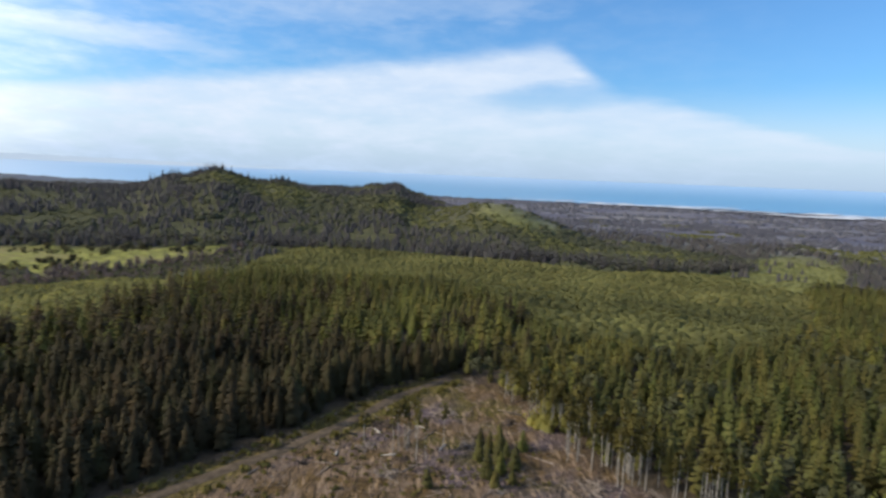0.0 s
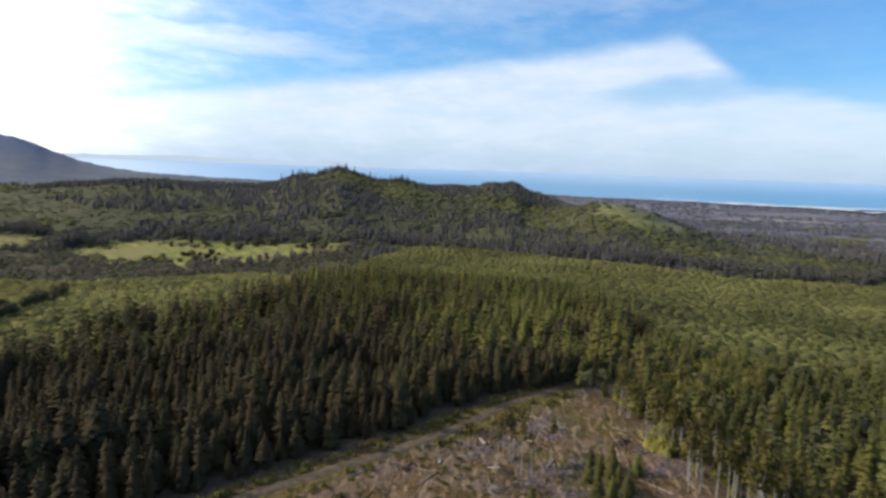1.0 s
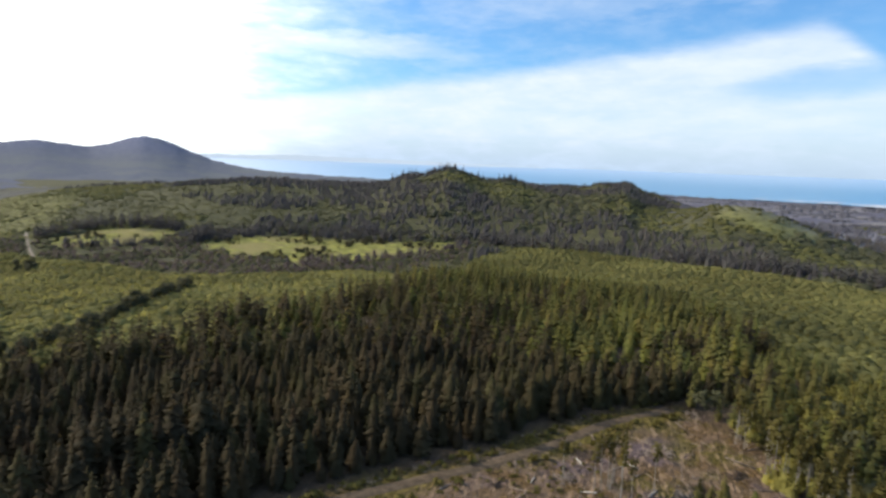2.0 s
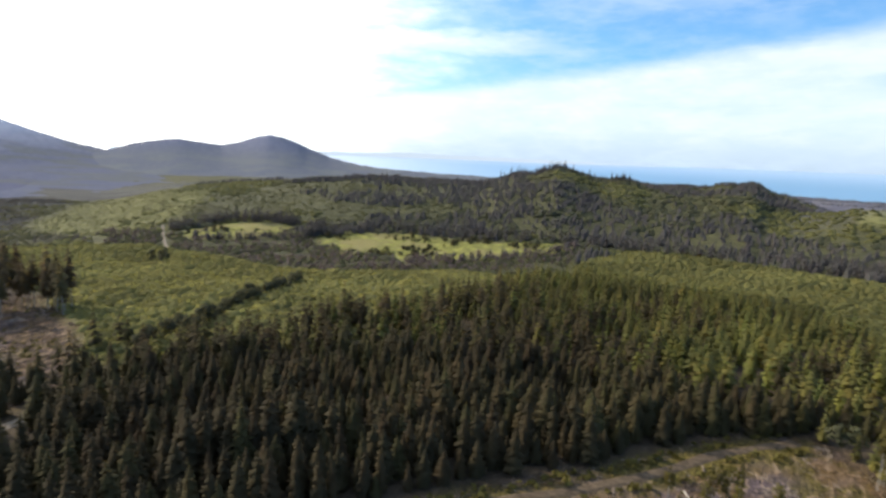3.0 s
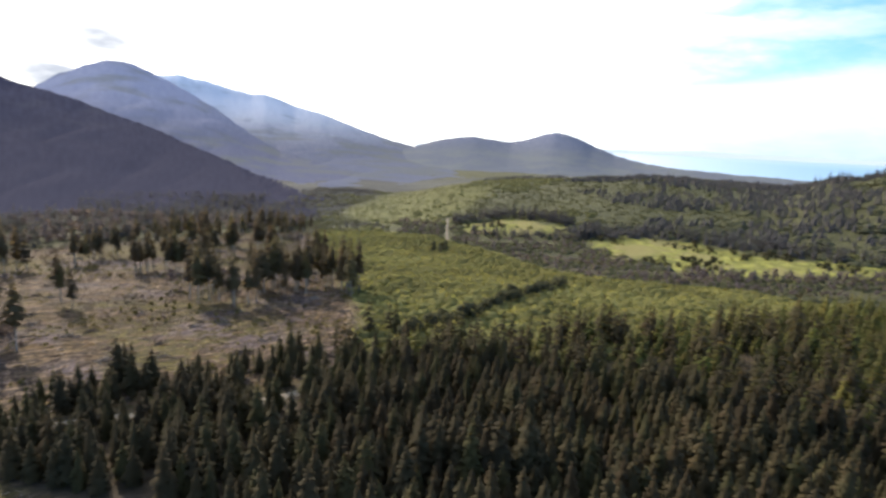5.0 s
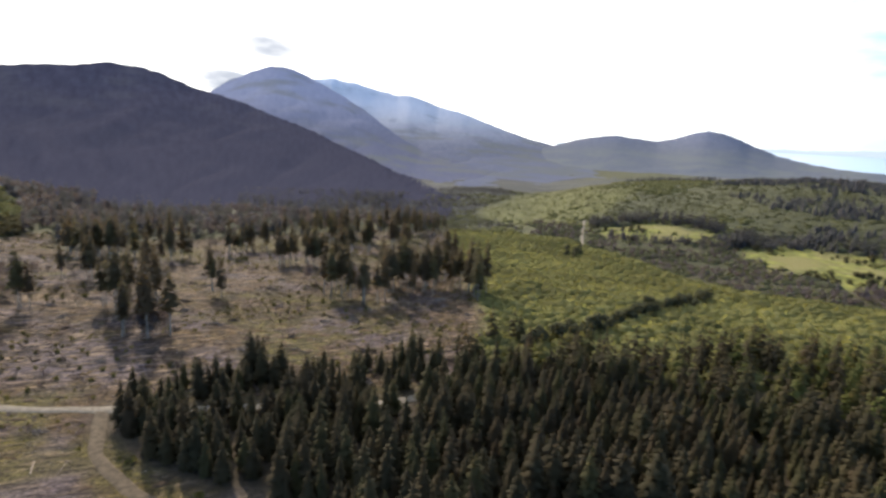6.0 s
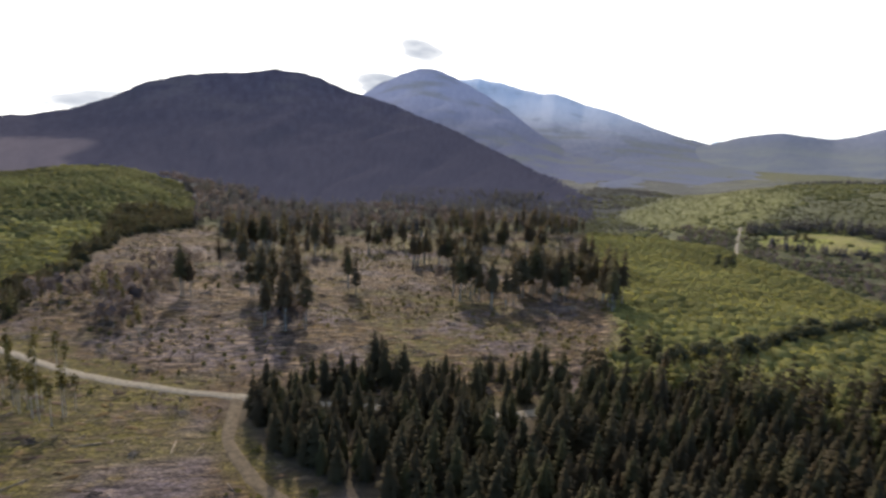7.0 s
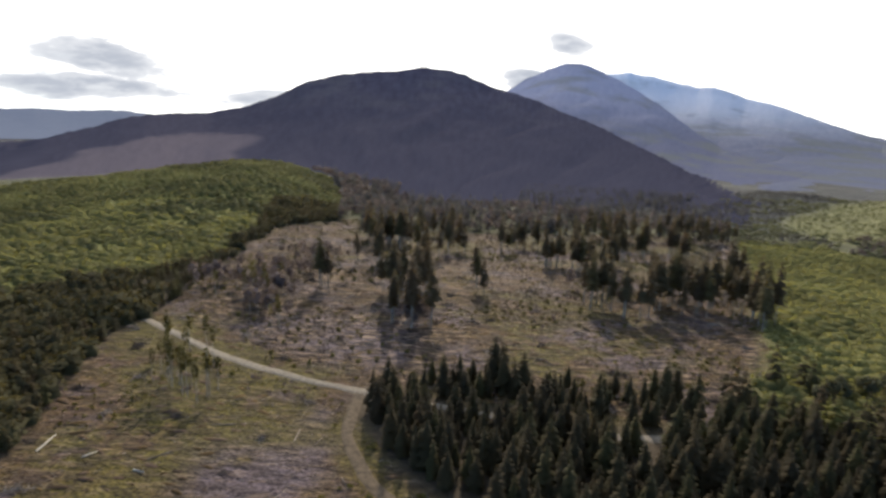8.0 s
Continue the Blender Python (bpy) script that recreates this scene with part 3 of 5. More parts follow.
def build_mountains():
    # front mountain: haze painted as a blue-violet tint; darker towards the foot
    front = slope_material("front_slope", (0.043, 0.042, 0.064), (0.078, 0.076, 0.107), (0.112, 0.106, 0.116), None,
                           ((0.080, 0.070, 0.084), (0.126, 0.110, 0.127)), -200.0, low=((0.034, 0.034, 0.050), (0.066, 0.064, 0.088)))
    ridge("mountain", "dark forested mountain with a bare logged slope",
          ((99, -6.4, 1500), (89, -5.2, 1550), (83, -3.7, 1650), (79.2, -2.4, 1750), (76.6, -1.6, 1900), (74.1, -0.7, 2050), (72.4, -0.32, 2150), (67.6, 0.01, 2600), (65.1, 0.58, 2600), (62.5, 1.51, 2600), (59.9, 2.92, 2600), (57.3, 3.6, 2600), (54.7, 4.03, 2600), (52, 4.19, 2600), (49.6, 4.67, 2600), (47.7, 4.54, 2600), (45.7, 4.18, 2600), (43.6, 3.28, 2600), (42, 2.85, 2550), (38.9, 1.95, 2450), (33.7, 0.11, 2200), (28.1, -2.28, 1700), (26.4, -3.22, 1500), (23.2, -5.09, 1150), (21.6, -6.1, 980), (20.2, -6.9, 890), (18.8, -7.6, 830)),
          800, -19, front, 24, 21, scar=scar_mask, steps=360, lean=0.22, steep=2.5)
    # farther ridges: paler, bluer base colours stand in for the haze before them
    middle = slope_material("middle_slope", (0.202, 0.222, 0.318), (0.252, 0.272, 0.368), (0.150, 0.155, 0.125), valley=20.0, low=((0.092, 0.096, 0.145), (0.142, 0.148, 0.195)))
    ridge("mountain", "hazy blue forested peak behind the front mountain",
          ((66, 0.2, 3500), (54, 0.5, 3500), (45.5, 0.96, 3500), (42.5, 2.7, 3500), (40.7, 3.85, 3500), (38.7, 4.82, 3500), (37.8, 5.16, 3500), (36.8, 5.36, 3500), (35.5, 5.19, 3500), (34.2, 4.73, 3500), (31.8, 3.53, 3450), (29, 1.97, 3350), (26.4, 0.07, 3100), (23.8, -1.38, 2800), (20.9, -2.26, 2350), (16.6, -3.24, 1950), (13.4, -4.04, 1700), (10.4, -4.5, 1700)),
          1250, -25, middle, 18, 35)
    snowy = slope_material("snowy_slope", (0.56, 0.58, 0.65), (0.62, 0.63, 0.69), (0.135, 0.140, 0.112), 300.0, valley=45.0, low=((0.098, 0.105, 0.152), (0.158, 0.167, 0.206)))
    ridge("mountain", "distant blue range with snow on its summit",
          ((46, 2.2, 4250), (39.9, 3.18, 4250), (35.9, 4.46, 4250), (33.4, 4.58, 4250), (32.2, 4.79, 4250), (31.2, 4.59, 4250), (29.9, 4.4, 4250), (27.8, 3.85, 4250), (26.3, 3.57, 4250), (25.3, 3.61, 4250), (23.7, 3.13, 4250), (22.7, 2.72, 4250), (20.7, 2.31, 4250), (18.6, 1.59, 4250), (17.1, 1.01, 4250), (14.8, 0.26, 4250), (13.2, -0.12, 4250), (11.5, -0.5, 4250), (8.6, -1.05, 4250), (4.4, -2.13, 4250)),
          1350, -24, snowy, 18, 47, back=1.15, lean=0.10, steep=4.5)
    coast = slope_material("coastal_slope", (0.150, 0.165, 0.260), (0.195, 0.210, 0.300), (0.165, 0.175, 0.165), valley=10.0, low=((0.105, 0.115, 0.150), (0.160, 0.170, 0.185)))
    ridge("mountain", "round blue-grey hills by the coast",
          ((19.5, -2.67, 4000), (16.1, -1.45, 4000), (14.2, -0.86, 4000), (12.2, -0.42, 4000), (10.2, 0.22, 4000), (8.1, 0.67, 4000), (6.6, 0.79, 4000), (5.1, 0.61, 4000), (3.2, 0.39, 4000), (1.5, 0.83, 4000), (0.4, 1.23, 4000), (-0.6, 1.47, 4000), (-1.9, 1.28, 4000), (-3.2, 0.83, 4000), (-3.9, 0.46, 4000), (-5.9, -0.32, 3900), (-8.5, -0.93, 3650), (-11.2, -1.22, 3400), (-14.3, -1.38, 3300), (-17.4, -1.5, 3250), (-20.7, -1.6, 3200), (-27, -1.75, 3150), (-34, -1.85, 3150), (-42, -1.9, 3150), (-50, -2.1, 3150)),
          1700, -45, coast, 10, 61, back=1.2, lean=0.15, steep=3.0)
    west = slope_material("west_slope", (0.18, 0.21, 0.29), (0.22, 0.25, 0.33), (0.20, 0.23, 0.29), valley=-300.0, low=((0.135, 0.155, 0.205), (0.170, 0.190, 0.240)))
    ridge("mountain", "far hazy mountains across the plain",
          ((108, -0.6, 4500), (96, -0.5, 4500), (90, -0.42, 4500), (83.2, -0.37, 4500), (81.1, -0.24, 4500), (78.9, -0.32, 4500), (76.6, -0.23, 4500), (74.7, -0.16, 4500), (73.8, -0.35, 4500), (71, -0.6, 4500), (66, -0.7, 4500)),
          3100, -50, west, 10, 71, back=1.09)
    # this range emits a horizon-sky colour to imitate bright haze
    pale, pale_tree, pale_b = material("haze_glow_shore")
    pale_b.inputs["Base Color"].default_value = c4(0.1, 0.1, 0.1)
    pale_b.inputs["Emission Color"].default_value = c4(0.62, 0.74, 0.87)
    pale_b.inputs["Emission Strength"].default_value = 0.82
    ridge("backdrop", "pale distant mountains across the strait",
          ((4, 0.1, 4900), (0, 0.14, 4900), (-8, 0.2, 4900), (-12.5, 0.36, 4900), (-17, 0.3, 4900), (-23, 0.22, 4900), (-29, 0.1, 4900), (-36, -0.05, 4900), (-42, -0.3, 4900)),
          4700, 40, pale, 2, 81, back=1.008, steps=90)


def ribbon(name, label, line, width, mat, lift, category):
    """A road laid along a smooth line on the ground, crowned in the middle."""
    p = np.array(line, float)
    s = np.linspace(0, len(p) - 1, (len(p) - 1) * 10 + 1)
    i = np.clip(s.astype(int), 0, len(p) - 2)
    f = (s - i)[:, None]
    q = [p[np.clip(i + k, 0, len(p) - 1)] for k in (-1, 0, 1, 2)]
    c = 0.5 * (2 * q[1] + (q[2] - q[0]) * f + (2 * q[0] - 5 * q[1] + 4 * q[2] - q[3]) * f ** 2 + (3 * q[1] - q[0] - 3 * q[2] + q[3]) * f ** 3)
    d = np.gradient(c, axis=0)
    n = np.stack([-d[:, 1], d[:, 0]], -1) / np.linalg.norm(d, axis=1)[:, None]
    across = np.linspace(-1, 1, 7)
    edge = width / 2 * (1 + 0.12 * lattice(s * 3, s * 0, 1.0, 90))
    xy = c[:, None, :] + n[:, None, :] * (across[None, :, None] * edge[:, None, None])
    z = ground_z(xy[..., 0], xy[..., 1]) + lift - 0.35 * np.abs(across)[None, :] ** 6
    v = np.concatenate([xy, z[..., None]], -1).reshape(-1, 3)
    me = mesh_of(name, v, sheet_faces(len(c), 7), mat, True)
    tagged(new(name, me), label, category, kind="structure")


build_ground()
build_water()
build_mountains()
ribbon("road", "pale gravel logging road", ROAD, 4.4, GRAVEL, 0.34, "road")
ribbon("road", "pale path climbing from the valley onto the hill", PATH_UP, 2.6, GRAVEL, 0.6, "road")
for _az, _d, _w in ((-61, 3080, 90), (-66.7, 2980, 130), (-72.4, 2860, 110), (-78.2, 2700, 120), (-69.5, 3120, 100), (-56, 3190, 60), (-63.8, 2880, 50), (-74.5, 2620, 60), (-81, 2960, 110), (-85, 2740, 70)):
    _line = [(-(_d + 14 * k * k) * math.sin(radians(_az + 1.6 * k)), (_d + 14 * k * k) * math.cos(radians(_az + 1.6 * k))) for k in (-2, -1, 0, 1, 2)]
    ribbon("sand_flat", "pale sand flat along the distant shore", _line, _w, SAND, 7.0, "sand")
ribbon("road", "brown dirt track along the forest edge", TRACK, 4.3, DIRT, 0.28, "road")

# ---------------------------------------------------------------- trees: shapes


def tri_soup(tris):
    v = np.asarray(tris, float).reshape(-1, 3)
    return v, np.arange(len(v)).reshape(-1, 3)


def prism(p0, p1, r0, r1, sides=5):
    """A tapered stick between two points."""
    p0, p1 = np.asarray(p0, float), np.asarray(p1, float)
    d = (p1 - p0) / np.linalg.norm(p1 - p0)
    u = np.cross(d, (0.3, 0.9, 0.2))
    u /= np.linalg.norm(u)
    w = np.cross(d, u)
    a = np.arange(sides) * math.tau / sides
    ring = np.cos(a)[:, None] * u + np.sin(a)[:, None] * w
    v = np.concatenate([p0 + ring * r0, p1 + ring * r1])
    f = [(k, (k + 1) % sides, sides + (k + 1) % sides) for k in range(sides)]
    f += [(k, sides + (k + 1) % sides, sides + k) for k in range(sides)]
    f += [(sides, sides + k, sides + k + 1) for k in range(1, sides - 1)]
    return v, np.array(f)


def join(parts):
    vs, fs, n = [], [], 0
    for v, f in parts:
        vs.append(v)
        fs.append(f + n)
        n += len(v)
    return np.concatenate(vs), np.concatenate(fs)


def conifer_crown(r, h, low, wide, whorls, blades, slim=1.0):
    """Whorls of drooping boughs round a stem, ragged and thinning upwards."""
    parts = []
    for k in range(whorls):
        f = (k + 0.5) / whorls
        z = low * h + (1 - low) * h * f ** 0.92
        reach = wide * (1 - f) ** 0.66 * min(1.0, 0.66 + 1.5 * f) * r.uniform(0.84, 1.12) + 0.2
        n = max(4, int(blades * (1 - 0.55 * f)))
        turn = r.uniform(0, math.tau)
        for b in range(n):
            a = turn + (b + r.uniform(-0.3, 0.3)) * math.tau / n
            l = reach * r.uniform(0.62, 1.18)
            drop = l * r.uniform(0.16, 0.5)
            half = (l * r.uniform(0.30, 0.46) + 0.12) * slim
            d, s = np.array([math.cos(a), math.sin(a)]), np.array([-math.sin(a), math.cos(a)])
            zz = z + r.uniform(-0.55, 0.55) * (1 - low) * h / whorls
            root = np.array([0, 0, zz + 0.35])
            mid = np.array([*(d * l * 0.55), zz - drop * 0.25])
            tip = np.array([*(d * l), zz - drop])
            e1, e2 = mid + np.array([*(s * half), -0.25 * half]), mid - np.array([*(s * half), 0.25 * half])
            parts.append(tri_soup([root, e1, tip, root, tip, e2]))
    top = np.array([0, 0, h])
    parts.append(tri_soup([[0.25, 0, h * 0.93], [-0.12, 0.2, h * 0.93], top, [-0.12, -0.2, h * 0.93], [0.25, 0, h * 0.93], top]))
    return join(parts)


def leaf_crown(r, h, wide, low, clumps, size, tall=1.0):
    """A broad crown of many small tilted leaf clumps with gaps."""
    tris = []
    lobes = [(r.uniform(-0.45, 0.45) * wide, r.uniform(-0.45, 0.45) * wide, r.uniform(0.45, 0.8), r.uniform(0.45, 0.75) * wide) for _ in range(5)]
    for k in range(clumps):
        lx, ly, lz, lr = lobes[k % 5]
        v = r.normal(size=3)
        v /= np.linalg.norm(v)
        v[2] = v[2] * 0.8 + 0.15
        c = np.array([lx, ly, h * (low + (1 - low) * lz) * tall]) + v * np.array([lr, lr, (1 - low) * h * 0.33]) * r.uniform(0.75, 1.05)
        c[2] = min(c[2], h)
        n = v * 0.7 + r.normal(size=3) * 0.45
        n /= np.linalg.norm(n)
        u = np.cross(n, r.normal(size=3))
        u /= np.linalg.norm(u)
        w = np.cross(n, u)
        s = size * r.uniform(0.6, 1.3)
        tris += [c + u * s, c - u * s * 0.6 + w * s, c - u * s * 0.7 - w * s * 0.9]
    return tri_soup(tris)


def bush_shape(r, h, wide, clumps, size):
    """A dense bush: a lumpy inner mass of foliage with loose leaf clumps all over it."""
    n = 7
    rings = []
    for f, w in ((0.0, 0.95), (0.42, 0.9), (0.78, 0.58)):
        a = np.arange(n) * math.tau / n + r.uniform(0, 1)
        q = wide * w * r.uniform(0.72, 1.02, n)
        rings.append(np.stack([np.cos(a) * q, np.sin(a) * q, np.full(n, f * h * 0.9) * r.uniform(0.85, 1.1, n)], -1))
    v = np.concatenate(rings + [[[0, 0, h * 0.92]]])
    f = [(k * n + j, k * n + (j + 1) % n, (k + 1) * n + (j + 1) % n) for k in range(2) for j in range(n)]
    f += [(k * n + j, (k + 1) * n + (j + 1) % n, (k + 1) * n + j) for k in range(2) for j in range(n)]
    f += [(2 * n + j, 2 * n + (j + 1) % n, 3 * n) for j in range(n)]
    return join([(v, np.array(f)), leaf_crown(r, h, wide, 0.0, clumps, size)])


def far_conifer(r, h, wide):
    """A distant conifer: two ragged skirts and a point."""
    parts = []
    for z0, z1, w in ((0.08, 0.62, 1.0), (0.4, 1.0, 0.66)):
        a = np.arange(6) * math.tau / 6 + r.uniform(0, 1)
        rr = wide * w * r.uniform(0.7, 1.15, 6)
        v = np.concatenate([np.stack([np.cos(a) * rr, np.sin(a) * rr, np.full(6, z0 * h) + r.uniform(-0.06, 0.06, 6) * h], -1), [[0, 0, z1 * h]]])
        parts.append((v, np.array([(k, (k + 1) % 6, 6) for k in range(6)])))
    return join(parts)


def dressed(shape, lift, middle, soft=0.75):
    """A crown with its faces turned outwards and foliage normals that follow its mass."""
    v, f = shape
    f = f.copy()
    out = (v - np.array([0, 0, middle])) * np.array([1, 1, lift])
    out[:, 2] += 0.25 * np.linalg.norm(out, axis=1)
    out /= np.linalg.norm(out, axis=1)[:, None] + 1e-6
    flat = np.cross(v[f[:, 1]] - v[f[:, 0]], v[f[:, 2]] - v[f[:, 0]])
    flat /= np.linalg.norm(flat, axis=1)[:, None] + 1e-9
    turn = (flat * out[f].mean(1)).sum(1) < 0
    f[turn] = f[turn][:, ::-1]
    flat[turn] *= -1
    n = out * soft
    for k in range(3):
        np.add.at(n, f[:, k], flat * (1 - soft) / 2)
    return v, f, n / (np.linalg.norm(n, axis=1)[:, None] + 1e-6)


def dress_conifer(shape, h):
    """Normals of a cone: outwards and a little up all along the stem."""
    v, f = shape
    w = v.copy()
    w[:, 2] = 0.42 * np.hypot(v[:, 0], v[:, 1]) + 0.25
    v2, f2, n = dressed((w, f), 1.0, 0.0, 1.0)
    flat = np.cross(v[f[:, 1]] - v[f[:, 0]], v[f[:, 2]] - v[f[:, 0]])
    flat /= np.linalg.norm(flat, axis=1)[:, None] + 1e-9
    turn = (flat * n[f].mean(1)).sum(1) < 0
    f = f.copy()
    f[turn] = f[turn][:, ::-1]
    flat[turn] *= -1
    n = n * 0.88
    for k in range(3):
        np.add.at(n, f[:, k], flat * 0.06)
    return v, f, n / (np.linalg.norm(n, axis=1)[:, None] + 1e-6)


shape_rng = np.random.default_rng(3)
CONIFERS = [dress_conifer(conifer_crown(shape_rng, 16.5, shape_rng.uniform(0.03, 0.1), shape_rng.uniform(3.9, 5.2), 14, 14, 0.9), 16.5) for _ in range(8)]
CONIFERS_MID = [dress_conifer(conifer_crown(shape_rng, 16.0, 0.06, shape_rng.uniform(4.0, 5.4), 8, 8, 1.1), 17) for _ in range(6)]
YOUNG = [dress_conifer(conifer_crown(shape_rng, 15.0, 0.08, shape_rng.uniform(2.9, 3.8), 10, 9, 0.95), 15) for _ in range(6)]
CONIFERS_LOW = [dress_conifer(conifer_crown(shape_rng, 17.0, 0.06, shape_rng.uniform(3.9, 5.2), 5, 6, 1.4), 17) for _ in range(6)]
TALL = [dress_conifer(conifer_crown(shape_rng, 28.0, shape_rng.uniform(0.24, 0.44), shape_rng.uniform(4.6, 6.2), 13, 10, 0.95), 28) for _ in range(5)]
BROAD = [dressed(leaf_crown(shape_rng, 9.0, 3.0, 0.15, 110, 0.75), 0.8, 3.5, 0.6) for _ in range(5)]
BUSH = [dressed(bush_shape(shape_rng, 2.5, 3.6, 17, 0.66), 1.0, -0.6, 0.86) for _ in range(6)]
SLIM = [dressed(leaf_crown(shape_rng, 14.0, 1.5, 0.35, 80, 0.45), 0.5, 8.0, 0.5) for _ in range(4)]
FAR_C = [dress_conifer(far_conifer(shape_rng, 11.5, 4.0), 11.5) for _ in range(6)]
FAR_R = [dressed(bush_shape(shape_rng, 7.0, 5.4, 6, 1.1), 1.0, 0.5) for _ in range(6)]
FULL_BUSH = [dressed(join([(bush_shape(shape_rng, 3.0, 2.3, 0, 0.1)), leaf_crown(shape_rng, 3.8, 3.0, 0.0, 64, 0.52)]), 1.0, 0.2, 0.6) for _ in range(6)]
TWIGGY = [dressed(leaf_crown(shape_rng, 11.0, 3.2, 0.05, 46, 0.95), 0.7, 4.0, 0.6) for _ in range(5)]
FAR_FLAT = [dressed(bush_shape(shape_rng, 3.4, 6.8, 5, 1.2), 1.0, -4.0, 0.9) for _ in range(6)]
FAR_LOW = [dressed(bush_shape(shape_rng, 3.4, 6.8, 0, 1.1), 1.0, -4.0, 0.9) for _ in range(4)]
TUFT = [leaf_crown(shape_rng, 0.8, 0.8, 0.0, 12, 0.42) for _ in range(4)]


def scatter(polys, spacing, seed, near=None):
    """Jittered points inside outlines."""
    r = np.random.default_rng(seed)
    pts = np.concatenate([np.array(q, float) for q in polys])
    (x0, y0), (x1, y1) = pts.min(0), pts.max(0)
    gx, gy = np.meshgrid(np.arange(x0, x1, spacing), np.arange(y0, y1, spacing))
    gx = gx.ravel() + r.uniform(-0.48, 0.48, gx.size) * spacing
    gy = gy.ravel() + r.uniform(-0.48, 0.48, gy.size) * spacing
    keep = np.any([within(gx, gy, q) for q in polys], axis=0)
    return np.stack([gx[keep], gy[keep]], -1)


def away_from(points, line, gap):
    """Points at least gap metres from a line on the plan."""
    keep = np.ones(len(points), bool)
    for a, b in zip(line, line[1:]):
        a, b = np.array(a, float), np.array(b, float)
        f = np.clip(((points - a) @ (b - a)) / ((b - a) @ (b - a)), 0, 1)
        keep &= np.linalg.norm(points - (a + f[:, None] * (b - a)), axis=1) > gap
    return points[keep]


def grow(name, label, category, points, shapes, mat, scale, tint, seed, sink=0.2, speck=0.22, swell=0.12, turn=(0, math.tau)):
    """One joined mesh of many plants: kind stuff."""
    r = np.random.default_rng(seed)
    n = len(points)
    if not n:
        return
    s = r.uniform(scale[0], scale[1], n) * (1 + swell * lattice(points[:, 0], points[:, 1], 25, seed))
    turn = r.uniform(*turn, n)
    z = ground_z(points[:, 0], points[:, 1]) - sink
    tone = np.clip(tint[0] + (tint[1] - tint[0]) * (0.5 + 0.45 * rough(points[:, 0], points[:, 1], 60, seed + 2, 3) + r.normal(0, speck, n)), 0, 1)
    pick = r.integers(0, len(shapes), n)
    own = r.uniform(0, 1, n)
    vs, fs, ts, hs, ns, base = [], [], [], [], [], 0
    for k, (v, f, *nv) in enumerate(shapes):
        m = np.where(pick == k)[0]
        if not len(m):
            continue
        c, q = np.cos(turn[m])[:, None], np.sin(turn[m])[:, None]
        sx = s[m][:, None] * r.uniform(0.85, 1.15, (len(m), 1))
        X = (v[:, 0] * c - v[:, 1] * q) * sx + points[m, 0][:, None]
        Y = (v[:, 0] * q + v[:, 1] * c) * sx + points[m, 1][:, None]
        Z = v[:, 2] * s[m][:, None] + z[m][:, None]
        vs.append(np.stack([X, Y, Z], -1).reshape(-1, 3))
        fs.append((f[None] + (np.arange(len(m)) * len(v))[:, None, None]).reshape(-1, 3) + base)
        ts.append(np.repeat(tone[m], len(v)))
        hs.append(np.repeat(own[m], len(v)))
        if nv:
            nx, ny = nv[0][:, 0] * c - nv[0][:, 1] * q, nv[0][:, 0] * q + nv[0][:, 1] * c
            ns.append(np.stack([nx, ny, np.broadcast_to(nv[0][:, 2], nx.shape)], -1).reshape(-1, 3))
        base += len(v) * len(m)
    me = mesh_of(name, np.concatenate(vs), np.concatenate(fs), mat, False, {"tint": np.concatenate(ts), "hue": np.concatenate(hs)}, np.concatenate(ns) if ns else None)
    return tagged(new(name, me), label, category, kind="stuff")


def part(name, me, parent, label=""):
    ob = new(name, me)
    ob.parent = parent
    return tagged(ob, label)


def tree_kind(name, label, category, group, crowns, mat, bark, height, trunk, tints):
    """Template trees, each with a trunk and a crown, to be copied."""
    made = []
    for k, (v, f, n) in enumerate(crowns):
        for j, tone in enumerate(tints):
            base = tagged(new(name), label, category, group)
            crown_me = mesh_of("crown", v, f, mat, False, {"tint": np.full(len(v), tone), "hue": np.full(len(v), ((k * 2 + j) * 0.618) % 1)}, n)
            tv, tf = prism((0, 0, -0.5), (0, 0, height * 0.9), trunk, trunk * 0.25, 6)
            part("trunk", mesh_of("trunk", tv, tf, bark, True), base)
            part("crown", crown_me, base)
            made.append(base)
    return made


def plant(kinds, points, scale, seed, sink=0.1):
    """Copies of template trees at points; the templates take the first places."""
    r = np.random.default_rng(seed)
    for k, (x, y) in enumerate(points):
        s = r.uniform(*scale)
        m = pose(x, y, float(ground_z(np.array([x]), np.array([y]))[0]) - sink, r.normal(0, 1.2), r.normal(0, 1.2), r.uniform(0, 360))
        t = kinds[k % len(kinds)]
        if k < len(kinds):
            t.matrix_basis = m @ Matrix.Scale(s, 4)
        else:
            t2 = copy_thing(t, m)
            t2.scale = (s * r.uniform(0.9, 1.1), s * r.uniform(0.9, 1.1), s)


# ---------------------------------------------------------------- the forest
stand = away_from(away_from(scatter([CONIFER], 4.5, 101), TRACK, 6.0), ROAD, 4.2)
stand = away_from(stand, [(-57, 224), (-48, 199)], 4.6)      # a gap through which the road shows
stand = stand[rough(stand[:, 0], stand[:, 1], 22, 103, 2) > -0.85]
fringe = (line_gap(stand[:, 0], stand[:, 1], [(-146, 176), (-105, 199), (-66, 224), (-50, 245)]) < 14) | ((stand[:, 0] < -30) & (stand[:, 1] > 206 + 0.45 * (stand[:, 0] + 66)))
stand = stand[~fringe | (np.random.default_rng(107).uniform(0, 1, len(stand)) < 0.5)]
edge = stand[:, 1] < 172 + 0.12 * np.abs(stand[:, 0])
front, rest = stand[edge], stand[~edge]
order = np.argsort(np.abs(front[:, 0] - 20) + 3 * (front[:, 1] - 150))
